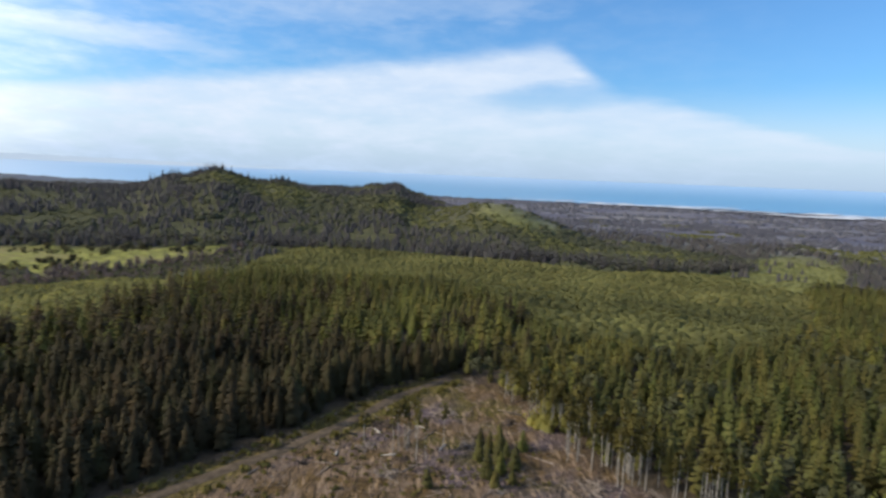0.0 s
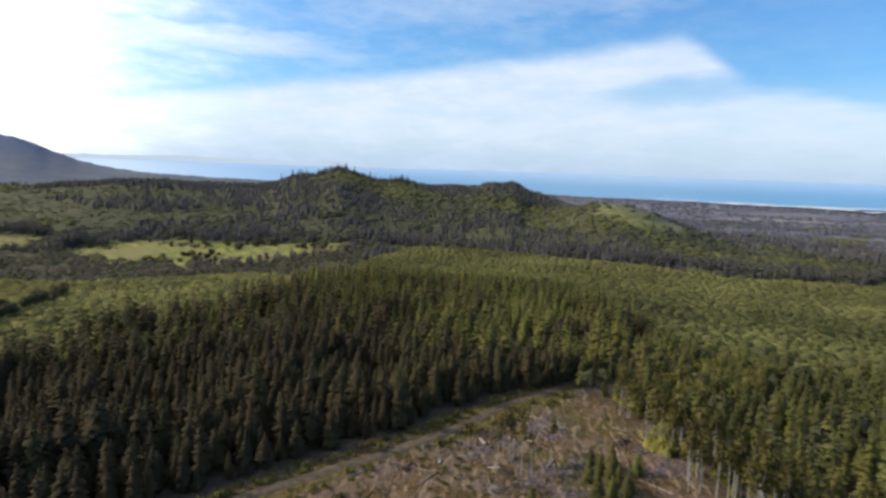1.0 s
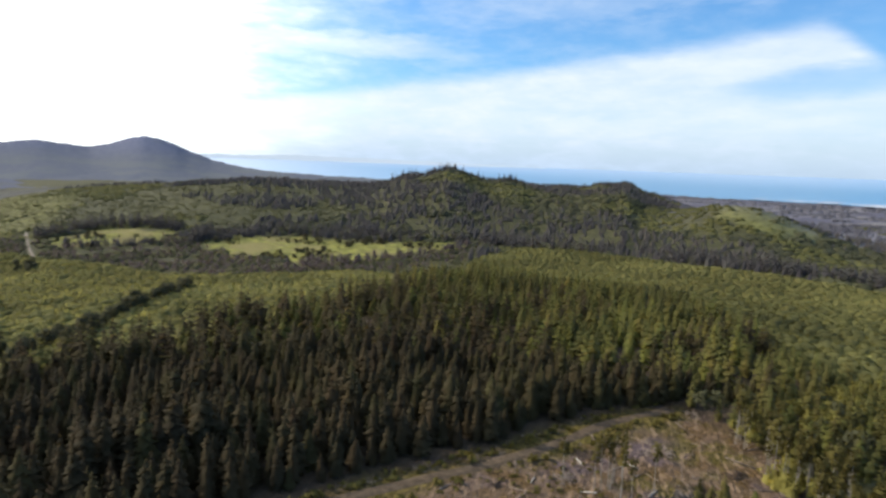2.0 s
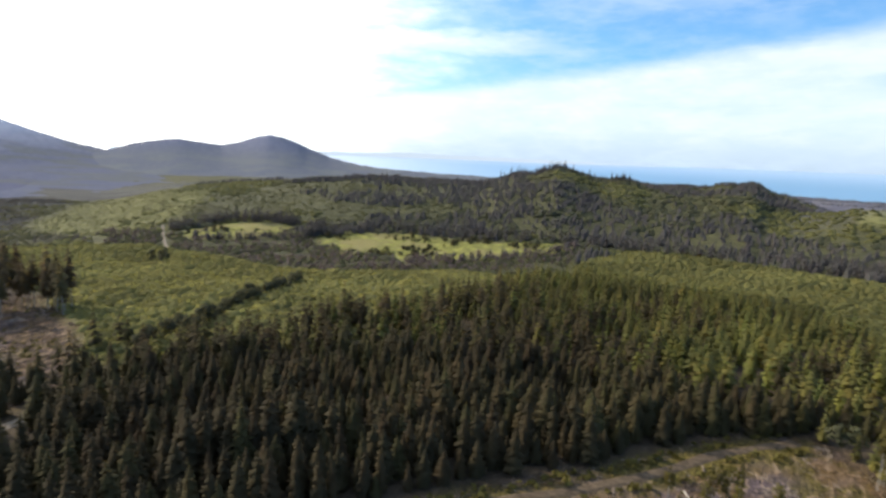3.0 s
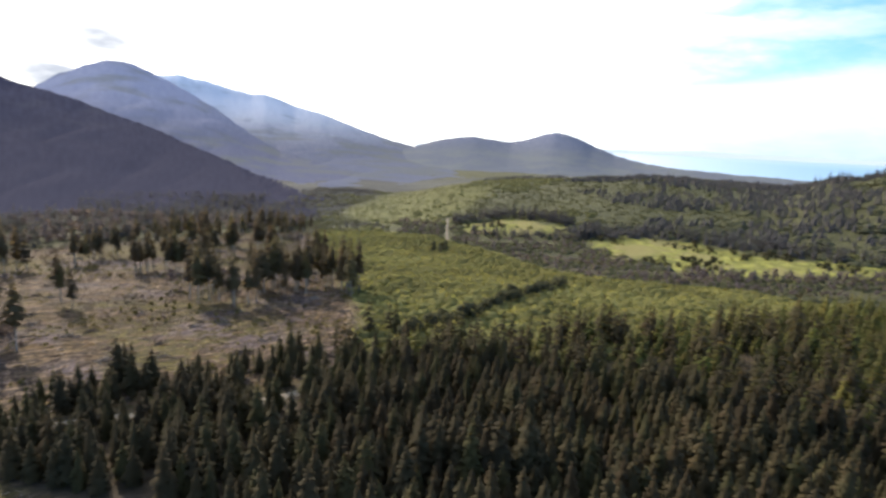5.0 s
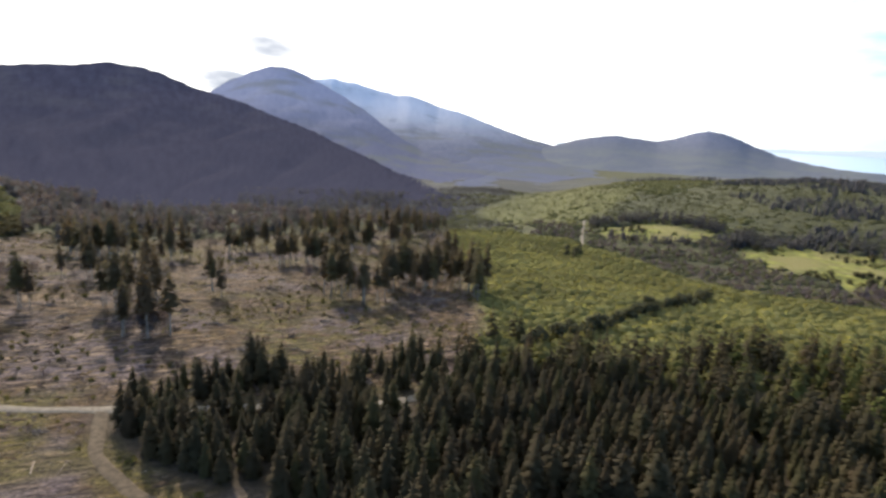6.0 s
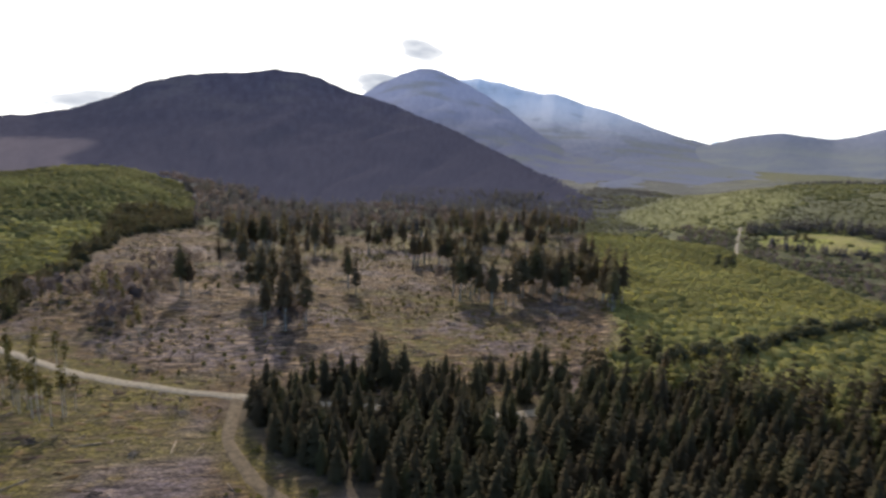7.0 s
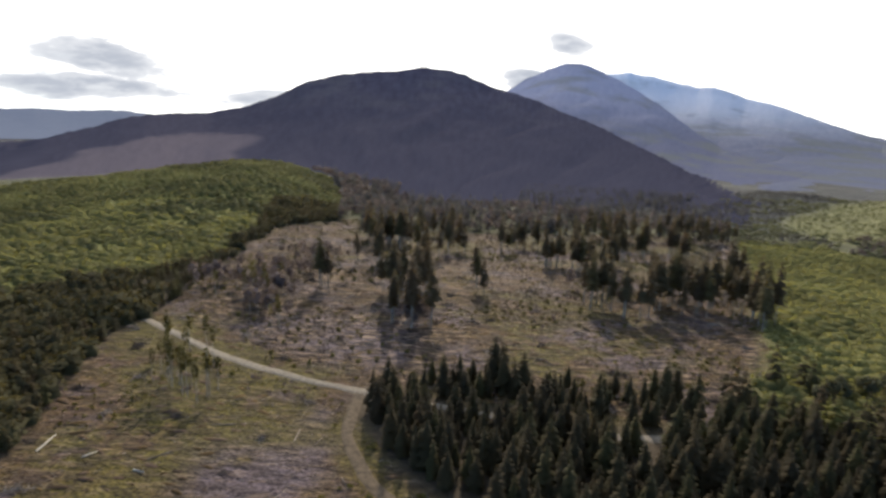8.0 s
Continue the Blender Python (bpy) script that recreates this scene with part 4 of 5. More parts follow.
single, more = front[order[:230]], front[order[230:]]
plant(tree_kind("conifer", "dark green conifer at the edge of the stand", "tree", "conifers of the stand", CONIFERS, NEEDLES, BARK, 18, 0.22, (0.2, 0.5)),
      single, (0.42, 1.0), 5)
rest = np.concatenate([rest, more])
close = np.hypot(rest[:, 0], rest[:, 1]) < 262
few = np.random.default_rng(106).uniform(0, 1, len(rest)) < 0.6
rest, close = rest[close | few], close[close | few]
grow("conifer_forest", "dense dark conifer forest", "forest", rest[close], CONIFERS, NEEDLES, (0.48, 1.05), (0.0, 0.9), 11, swell=0.3)
olive = np.random.default_rng(104).uniform(0, 1, len(rest)) + 0.5 * rough(rest[:, 0], rest[:, 1], 40, 105) + 0.004 * (rest[:, 0] - 60) > 0.66
grow("conifer_forest", "dense dark conifer forest", "forest", rest[~close & ~olive], CONIFERS_MID, NEEDLES, (0.65, 1.2), (-0.1, 1.0), 12, swell=0.22)
grow("conifer_forest", "olive-green younger conifers in the forest", "forest", rest[~close & olive], CONIFERS_MID, OLIVE_NEEDLES, (0.5, 1.1), (-0.1, 1.0), 13, swell=0.22)

# mixed younger wood to the east of the clearing
EAST = [(187, 164), (183, 124), (159, 82), (156, -57), (705, -2), (704, 226), (357, 324), (340, 342), (271, 239), (222, 181)]
mixed = scatter([EAST], 5.2, 131)
mixed = mixed[~within(mixed[:, 0], mixed[:, 1], CONIFER) & ~within(mixed[:, 0], mixed[:, 1], BRUSH_EAST) & ~within(mixed[:, 0], mixed[:, 1], SHOULDERS[2])]
r_mix = np.random.default_rng(132).uniform(0, 1, len(mixed)) + 0.35 * rough(mixed[:, 0], mixed[:, 1], 45, 133)
near_mix = np.hypot(mixed[:, 0] - 10, mixed[:, 1]) < 300
grow("mixed_forest", "young olive-green conifers beside the clearing", "forest", mixed[(r_mix < 0.95) & near_mix], YOUNG, OLIVE_NEEDLES, (0.55, 1.0), (0.0, 1.0), 14)
grow("mixed_forest", "young olive-green conifers", "forest", mixed[(r_mix < 0.95) & ~near_mix], CONIFERS_MID, OLIVE_NEEDLES, (0.5, 0.85), (0.1, 1.0), 15)
grow("broadleaf_wood", "yellow-green broadleaf trees among the conifers", "forest", mixed[r_mix >= 0.95], BROAD, FAR_LEAVES, (0.6, 1.1), (0.3, 0.9), 16)
YELLOW = [(198, 116), (204, 133), (239, 143), (279, 144), (272, 120), (236, 111)]
grow("broadleaf_wood", "yellow-green young trees in a sunny patch", "forest", scatter([YELLOW], 4.2, 134), BROAD, YELLOW_LEAVES, (0.6, 1.0), (0.4, 1.0), 17)

EDGE = [(156, 86), (173, 111), (182, 141), (197, 140), (189, 106), (167, 81)]
grow("broadleaf_wood", "yellow-green bushes along the edge of the clearing", "forest", scatter([EDGE], 5.5, 135), BROAD, YELLOW_LEAVES, (0.4, 0.85), (0.2, 0.9), 18)

plant(tree_kind("yellow_bush", "bright yellow-green bush at the edge of the clearing", "bush", "yellow bushes by the clearing", FULL_BUSH[:3], YELLOW_LEAVES, BARK, 2.4, 0.06, (0.5, 1.0)),
      np.random.default_rng(136).normal((172, 104), (4, 3.5), (18, 2)), (0.7, 1.5), 19)

# green thicket in the valley, and west of the clear-cut
valley = scatter([BRUSH_MID], 4.9, 141)
valley = valley[~np.any([within(valley[:, 0], valley[:, 1], q) for q in FIELDS], axis=0)]
grow("thicket", "bright green young alder thicket in the valley", "thicket", valley, BUSH, LEAVES, (0.7, 1.4), (-0.05, 1.0), 21, speck=0.09, swell=0.35)
scrub = scatter([SCRUB_BAND], 5.5, 145)
scrub = away_from(scrub[rough(scrub[:, 0], scrub[:, 1], 40, 146) > -0.55], PATH_UP, 3.5)
scrub_dark = np.random.default_rng(147).uniform(0, 1, len(scrub)) < 0.4
grow("scrub", "dull green scrub between thicket and meadow", "scrub", scrub[~scrub_dark], BUSH, FAR_LEAVES, (0.5, 1.3), (0.3, 1.0), 26)
grow("scrub", "bare brownish scrub trees between thicket and meadow", "scrub", scrub[scrub_dark], TWIGGY, BARE_TWIGS, (0.3, 0.65), (0.0, 0.6), 27)
east_green = scatter([BRUSH_EAST], 5.4, 142)
far_side = np.hypot(east_green[:, 0], east_green[:, 1]) > 520 + 60 * rough(east_green[:, 0], east_green[:, 1], 70, 148)
grow("thicket", "green broadleaf thicket below the hills", "thicket", east_green[~far_side], BUSH, OLIVE_LEAVES, (0.8, 1.5), (-0.15, 1.2), 22, speck=0.07, swell=0.3)
grow("thicket", "sunlit yellow-green thicket below the hills", "thicket", east_green[far_side], BUSH, LEAVES, (0.7, 1.4), (-0.2, 0.9), 28, speck=0.07, swell=0.3)
west_green = scatter([BRUSH_WEST], 5.8, 143)
west_dark = rough(west_green[:, 0] * 0.6, west_green[:, 1], 60, 151, 4) + np.random.default_rng(152).normal(0, 0.12, len(west_green)) > 0.12
grow("thicket", "dark olive bushes in patches on the western rise", "thicket", west_green[west_dark], BUSH, OLIVE_LEAVES, (0.7, 1.5), (-0.2, 0.7), 30, speck=0.08, swell=0.3)
west_green = west_green[~west_dark]
west_near = np.hypot(west_green[:, 0], west_green[:, 1]) < 650
grow("thicket", "green broadleaf thicket on the western rise", "thicket", west_green[west_near], BUSH, LEAVES, (0.8, 1.6), (-0.4, 0.9), 23, speck=0.08, swell=0.3)
grow("thicket", "green broadleaf thicket on the western rise", "thicket", west_green[~west_near], FAR_R, LEAVES, (0.45, 0.8), (-0.2, 0.8), 24, speck=0.1, swell=0.3)
wood = scatter([WOOD_WEST], 4.8, 144)
leafed = np.random.default_rng(149).uniform(0, 1, len(wood)) + 0.4 * rough(wood[:, 0], wood[:, 1], 40, 150) > 0.5
grow("conifer_forest", "dark wood west of the clear-cut", "forest", wood[~leafed], CONIFERS_MID, NEEDLES, (0.35, 0.7), (0.2, 1.0), 25)
grow("broadleaf_wood", "olive broadleaf trees west of the clear-cut", "forest", wood[leafed], FULL_BUSH, DULL_LEAVES, (0.9, 2.2), (-0.1, 1.0), 29, swell=0.3)

VALE_WOOD = [(-225, 675), (-163, 729), (-171, 854), (-151, 935), (-222, 969), (-250, 1201), (-268, 1330), (-453, 1296), (-440, 1009), (-390, 785), (-326, 720)]
vale = scatter([VALE_WOOD], 6.6, 311)
vale = vale[~within(vale[:, 0], vale[:, 1], SHOULDERS[0])]
vale_dark = rough(vale[:, 0], vale[:, 1], 60, 312) > -0.1
grow("conifer_forest", "dark wood on the valley floor", "forest", vale[vale_dark], CONIFERS_LOW, DARK_WOOD, (0.28, 0.55), (0.0, 1.0), 38)
grow("scrub", "dull green scrub on the valley floor", "scrub", vale[~vale_dark], FAR_FLAT, HEATH, (0.32, 0.68), (0.0, 0.9), 39)

# dark row of trees through the thicket
row = np.stack([np.interp(np.linspace(0, 1, 96), (0, 0.35, 1), (-34, -8, 40)), np.interp(np.linspace(0, 1, 96), (0, 0.35, 1), (290, 341, 453))], -1) + rng.normal(0, 3.2, (96, 2))
gap = np.stack([rng.normal(-77, 5, 14), rng.normal(626, 16, 14)], -1)


# ---------------------------------------------------------------- the wooded hills and the forest under the mountains
def hill_points(az0, az1, d0, d1, spacing, seed):
    r = np.random.default_rng(seed)
    n = int((math.radians(az1 - az0)) * (d1 ** 2 - d0 ** 2) / 2 / spacing ** 2)
    a, d = np.radians(r.uniform(az0, az1, n)), np.sqrt(r.uniform(d0 ** 2, d1 ** 2, n))
    p = np.stack([-d * np.sin(a), d * np.cos(a)], -1)
    taken = [CUT_EAST, CUT_WEST, SCRUB_BAND, BRUSH_MID, BRUSH_EAST, BRUSH_WEST, CONIFER, WOOD_WEST, EAST, *FIELDS]
    return away_from(p[~np.any([within(p[:, 0], p[:, 1], q) for q in taken], axis=0)], PATH_UP, 4)


hill = hill_points(-91, 16, 380, 1650, 9.2, 151)
az_h, d_h = polar(hill[:, 0], hill[:, 1])
open_land = np.any([within(hill[:, 0], hill[:, 1], q) for q in SHOULDERS], axis=0)
luck = np.random.default_rng(154).uniform(0, 1, len(hill))
thin_out = 0.35 * (rough(hill[:, 0], hill[:, 1], 110, 157) > 0.55)
hill_ok = (~open_land | (luck < 0.12)) & ((az_h < 8) | (luck < 0.9 - 0.09 * (az_h - 8))) & (d_h < 1650 - 95 * np.clip(az_h - 3, 0, 8.3) + 60 * luck) & ((az_h < 5) | (luck < 1.3 - 0.05 * az_h)) & (luck > thin_out)
hill_ok &= (az_h > -49.5) | (d_h < 1130 - 5 * (-49.5 - az_h) + 90 * luck) | (luck < 0.85 * (rough(hill[:, 0], hill[:, 1], 130, 159, 3) > np.where(d_h < 1380, -9.0, -0.1)))
hill, az_h, d_h = hill[hill_ok], az_h[hill_ok], d_h[hill_ok]
kind = 0.8 * rough(hill[:, 0], hill[:, 1], 150, 152, 3) + 0.2 + np.random.default_rng(153).normal(0, 0.04, len(hill))
foot = np.exp(-0.5 * ((d_h - 800) / 60) ** 2) * (az_h > -20) * (az_h < 6)
kind = kind + 0.5 * step(az_h, 4, 9)
kind = kind + 0.5 * np.exp(-0.5 * ((az_h + 52.4) / 4.7) ** 2 - 0.5 * ((d_h - 1150) / 170) ** 2) + 0.6 * np.exp(-0.5 * ((az_h - 5) / 5) ** 2 - 0.5 * ((d_h - 1180) / 160) ** 2) - 0.6 * foot
low_hill = (az_h > -13 + 5 * rough(hill[:, 0], hill[:, 1], 90, 160)) & (d_h > 930 + 50 * rough(hill[:, 0], hill[:, 1], 70, 161)) & (kind < 0.75)
grow("hill_scrub", "low olive scrub on the smooth upper hillside", "scrub", hill[low_hill & (kind > -0.2)], FAR_FLAT, HEATH, (0.3, 0.62), (0.0, 0.9), 48, speck=0.1)
hill, kind, az_h, d_h = hill[~low_hill | (kind < -0.2)], kind[~low_hill | (kind < -0.2)], az_h[~low_hill | (kind < -0.2)], d_h[~low_hill | (kind < -0.2)]
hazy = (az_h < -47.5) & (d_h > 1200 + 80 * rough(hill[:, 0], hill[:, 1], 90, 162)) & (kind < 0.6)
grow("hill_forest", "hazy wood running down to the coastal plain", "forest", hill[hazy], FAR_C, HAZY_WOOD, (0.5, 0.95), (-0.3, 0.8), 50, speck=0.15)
hill, kind = hill[~hazy], kind[~hazy]
grow("hill_forest", "dark conifers covering the hills", "forest", hill[kind < 0.28], FAR_C, DARK_WOOD, (0.5, 1.0), (0.0, 1.0), 31, speck=0.12)
grow("hill_forest", "paler broadleaf trees on the hills", "forest", hill[(kind >= 0.28) & (kind < 0.6)], FAR_FLAT, FAR_LEAVES, (0.55, 1.5), (0.0, 0.8), 32, speck=0.12)
grow("hill_forest", "sunlit green broadleaf patches on the hills", "forest", hill[kind >= 0.6], FAR_FLAT, OLIVE_LEAVES, (0.5, 1.1), (0.2, 1.0), 34, speck=0.06)

# strips of wood over the coastal plain, with haze mixed into their leaf colour
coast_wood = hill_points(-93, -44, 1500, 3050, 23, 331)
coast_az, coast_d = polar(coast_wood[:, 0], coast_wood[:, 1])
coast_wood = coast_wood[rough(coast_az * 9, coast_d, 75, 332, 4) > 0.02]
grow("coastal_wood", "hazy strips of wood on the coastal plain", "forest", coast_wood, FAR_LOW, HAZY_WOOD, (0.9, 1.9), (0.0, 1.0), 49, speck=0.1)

# dark tree lines: above the meadows, and along the far edge of the eastern thicket
def tree_line(line, depth, n, seed):
    """Points strewn along a line and a band beyond it."""
    r = np.random.default_rng(seed)
    p = np.array(line, float)
    i = r.integers(0, len(p) - 1, n)
    q = p[i] + (p[i + 1] - p[i]) * r.uniform(0, 1, (n, 1))
    out = q / np.linalg.norm(q, axis=1)[:, None]
    return q + out * (depth * r.uniform(0, 1, (n, 1)) ** 1.3) + r.normal(0, 2.5, (n, 2))


grow("conifer_forest", "tall dark conifers along the upper edge of the meadow", "forest", tree_line([(69, 766), (89, 779), (188, 813), (245, 758), (318, 716), (387, 689)], 60, 420, 301),
     CONIFERS_LOW, DARK_WOOD, (0.55, 1.0), (0.0, 0.8), 35)
grow("conifer_forest", "tall dark conifers above the upper meadow", "forest", tree_line([(-94, 811), (-56, 853), (-19, 886), (27, 877), (60, 842)], 50, 300, 302),
     CONIFERS_LOW, DARK_WOOD, (0.5, 0.95), (0.0, 0.8), 36)
grow("conifer_forest", "dark conifers beyond the eastern thicket", "forest", tree_line([(393, 667), (447, 631), (549, 528), (587, 439), (617, 377), (620, 307), (692, 244), (786, 216)], 70, 620, 303),
     CONIFERS_LOW, DARK_WOOD, (0.6, 1.05), (0.0, 1.0), 37)
grow("scrub", "dark bushes and small trees along the lower edge of the meadow", "scrub", tree_line([(146, 562), (190, 580), (285, 606), (375, 664)], 26, 120, 304), TWIGGY, BARE_TWIGS, (0.4, 0.9), (0.0, 0.6), 60)
grow("conifer_forest", "dark conifers along the lower edge of the meadow", "forest", tree_line([(150, 565), (250, 596), (330, 632), (380, 672)], 22, 46, 305), CONIFERS_LOW, DARK_WOOD, (0.4, 0.75), (0.0, 0.8), 61)
grow("conifer_forest", "dark conifers between the two meadows", "forest", tree_line([(-60, 735), (0, 735), (60, 745), (80, 765)], 34, 110, 306), CONIFERS_LOW, DARK_WOOD, (0.4, 0.8), (0.0, 0.8), 62)
belt = hill_points(20, 96, 380, 830, 8.2, 155)
belt = np.concatenate([belt, hill_points(49, 68, 830, 1010, 9.0, 165)])
belt_az, belt_d = polar(belt[:, 0], belt[:, 1])
belt = belt[(belt_az < 57) | (belt_d < 560)]
bare_belt = np.random.default_rng(156).uniform(0, 1, len(belt)) + 0.4 * rough(belt[:, 0], belt[:, 1], 60, 158) > 0.45
grow("bare_wood", "brownish leafless wood at the foot of the mountain", "forest", belt[bare_belt], TWIGGY, BARE_TWIGS, (0.7, 1.3), (0.0, 1.0), 40)
grow("conifer_forest", "dark conifer belt at the foot of the mountain", "forest", belt[~bare_belt], CONIFERS_LOW, DARK_WOOD, (0.7, 1.3), (0.3, 1.4), 33)

foot_wood = hill_points(15.6, 38, 830, 1120, 9.5, 321)
foot_wood = foot_wood[~within(foot_wood[:, 0], foot_wood[:, 1], VALE_WOOD)]
grow("conifer_forest", "dark conifers where the valley meets the mountain", "forest", foot_wood, CONIFERS_LOW, DARK_WOOD, (0.5, 0.95), (0.1, 1.2), 47)

# ---------------------------------------------------------------- standing trees of the clear-cuts
r_cut = np.random.default_rng(161)


def cluster(cx, cy, sx, sy, n):
    return np.stack([r_cut.normal(cx, sx, n), r_cut.normal(cy, sy, n)], -1)


belt_pts = scatter([[(-395, 385), (-430, 440), (-396, 502), (-346, 571), (-300, 640), (-240, 690), (-215, 640), (-262, 545), (-303, 470), (-370, 425)]], 14.0, 162)
belt_pts = belt_pts[rough(belt_pts[:, 0], belt_pts[:, 1], 45, 163) > -0.1]
OLD_TREES = ((-264, 221), (-232, 250), (-224, 247), (-222, 256), (-226, 268), (-190, 225), (-214, 298), (-240, 391), (-216, 397), (-158, 333), (-148, 327), (-221, 447), (-232, 482), (-131, 328),
             (-235, 509), (-142, 367), (-128, 348), (-130, 366), (-131, 381), (-123, 376), (-111, 359), (-114, 380), (-113, 392), (-138, 458), (-99, 382), (-93, 379), (-85, 372), (-213, 534), (-231, 548),
             (-243, 409), (-312, 465), (-322, 454), (-309, 425), (-213, 402), (-322, 379), (-301, 285), (-310, 339))
kept = np.concatenate([belt_pts, cluster(-378, 350, 14, 12, 30)]
                      + [cluster(x, y, 4.2, 4.2, 3 + (k * 7) % 3) for k, (x, y) in enumerate(OLD_TREES)])
kept = kept[np.argsort(np.hypot(kept[:, 0] - 20, kept[:, 1] - 30))]
grow("old_trees", "tall old conifers at the far side of the clear-cut", "forest", kept[290:], [dress_conifer(join([(v, f), prism((0, 0, -0.5), (0, 0, 26), 0.32, 0.1, 5)]), 28) for v, f, n in TALL],
     OLD_NEEDLES, (0.65, 1.1), (0.2, 0.7), 45)
plant(tree_kind("tall_conifer", "tall old conifer with a bare lower trunk on the clear-cut", "tree", "old trees on the clear-cut", TALL, OLD_NEEDLES, PALE_BARK, 28, 0.34, (0.2, 0.8)),
      kept[:290], (0.8, 1.22), 41)
slim_pts = np.concatenate([cluster(-179, 119, 9, 5, 15), cluster(-205, 130, 8, 4, 8), cluster(127, 120, 8, 8, 10), cluster(171, 106, 4, 6, 24), cluster(158, 78, 4, 8, 30), cluster(152, 54, 3, 8, 18), cluster(182, 128, 3, 5, 8),
                           cluster(-265, 187, 10, 8, 10), cluster(-215, 175, 4, 6, 3)])
plant(tree_kind("slim_tree", "slim pale-trunked tree with a thin olive crown", "tree", "slim trees in the clear-cut", SLIM, SCRUB, PALE_BARK, 14, 0.17, (0.0, 0.45)),
      slim_pts, (0.85, 1.35), 42)
plant(tree_kind("young_conifer", "young olive-green conifer kept standing on the clear-cut", "tree", "young conifers in the clearing", [dress_conifer(conifer_crown(np.random.default_rng(70 + k), 15.0, 0.06, 4.4 + 0.5 * k, 11, 11, 0.95), 15) for k in range(3)], OLIVE_NEEDLES, BARK, 14, 0.16, (0.1, 0.5)),
      np.array([(111, 104), (133, 105), (139, 106), (132, 96), (129, 90), (144, 106), (136, 100), (141, 101), (127, 97), (148, 100), (137, 95), (124, 92), (141, 111)], float), (0.34, 0.64), 49)
brown = np.concatenate([cluster(-302, 218, 11, 9, 34), cluster(-266, 196, 8, 8, 26), cluster(-240, 178, 6, 6, 12), cluster(-300, 180, 8, 7, 14), cluster(-338, 262, 11, 9, 22), cluster(-182, 232, 7, 6, 10), cluster(-160, 352, 10, 12, 14)])
plant(tree_kind("bare_tree", "bushy bare-twigged brown tree on the clear-cut", "tree", "bare trees on the clear-cut", [dressed(leaf_crown(shape_rng, 9.0, 2.2, 0.12, 90, 0.5), 0.8, 4.0, 0.5) for _ in range(3)], BARE_TWIGS, PALE_BARK, 8, 0.1, (0.2, 0.8)),
      brown, (0.75, 1.6), 46)
plant(tree_kind("dark_tree", "dark round-crowned tree in the green thicket", "tree", "dark trees in the thicket", BROAD[:3], FAR_LEAVES, BARK, 6, 0.16, (0.0, 0.2)),
      np.concatenate([row, gap]), (0.55, 1.05), 43)

# ---------------------------------------------------------------- slash, logs, stumps, tufts
LOGS = []
for k in range(4):
    parts = [prism((-4, 0, 0), (4, 0, 0.1), 0.24, 0.13, 7)]
    for j in range(k % 3):
        parts.append(prism((-1 + 2 * j, 0, 0), (-0.4 + 2 * j, 0.7, 0.5), 0.07, 0.03, 4))
    v, f = join(parts)
    LOGS.append(mesh_of("log", v, f, DEAD_WOOD, True))


def lay_logs(points, seed):
    r = np.random.default_rng(seed)
    for k, (x, y) in enumerate(points):
        z = float(ground_z(np.array([x]), np.array([y]))[0])
        ob = tagged(new("log", LOGS[k % 4]), "bleached grey log lying on the clear-cut", "log", "logs on the clear-cut")
        s = r.uniform(0.35, 1.1)
        ob.matrix_basis = pose(x, y, z + 0.22 * s, 0, r.normal(0, 3), r.uniform(0, 360)) @ Matrix.Diagonal((s, s * 0.9, s * 0.9, 1))


cut_all = away_from(away_from(np.concatenate([scatter([CUT_EAST], 9.5, 171), scatter([CUT_WEST], 17, 172)]), ROAD, 5), TRACK, 5)
cut_view = cut_all[(np.hypot(cut_all[:, 0], cut_all[:, 1]) > 100) & (np.hypot(cut_all[:, 0], cut_all[:, 1]) < 420)]
lay_logs(cut_view[np.random.default_rng(173).permutation(len(cut_view))[:280]], 174)

BLEACHED = plain("bleached_wood", (0.34, 0.31, 0.26), (0.56, 0.52, 0.45), 1.2, None, 0.02)
for _x, _y, _turn, _s in ((-164, 76, 141, 1.2), (-150, 84, 100, 0.5), (-133, 92, 30, 0.45), (132, 118, 20, 0.6), (125, 140, 75, 0.5), (116, 125, 150, 0.55), (137, 132, 110, 0.5), (106, 136, 40, 0.45)):
    _v, _f = join([prism((-4, 0, 0), (4, 0, 0.1), 0.26, 0.14, 8), prism((0.8, 0, 0.05), (1.5, 0.8, 0.5), 0.07, 0.03, 4)])
    _log = tagged(new("log", mesh_of("log", _v, _f, BLEACHED, True)), "white barkless log lying on the clear-cut", "log", "logs on the clear-cut")
    _log.matrix_basis = pose(_x, _y, float(ground_z(np.array([_x]), np.array([_y]))[0]) + 0.22, 0, 1, _turn) @ Matrix.Diagonal((_s, 1, 1, 1))

sticks = away_from(away_from(np.concatenate([scatter([CUT_EAST], 3.0, 175), scatter([CUT_WEST], 4.2, 176)]), ROAD, 4), TRACK, 4)
along, over = (sticks[:, 0] + sticks[:, 1]) * 0.7071, (sticks[:, 1] - sticks[:, 0]) * 0.7071
sticks = sticks[rough(along * 0.3, over, 9, 196, 3) > -0.05]      # strewn in rough windrows
STICK = []
for k in range(6):
    ang = shape_rng.uniform(0, math.tau, 3)
    STICK.append(join([prism((0.6 * j, -0.5 * j, 0.12), (0.6 * j + 2.4 * math.cos(a), -0.5 * j + 2.4 * math.sin(a), 0.2), 0.09, 0.05, 3) for j, a in enumerate(ang[:2])]))


def slash(points, name, label, shapes, mat, scale, seed):
    ob = grow(name, label, "debris", points, shapes, mat, scale, (0.2, 0.9), seed, 0.0)
    return ob


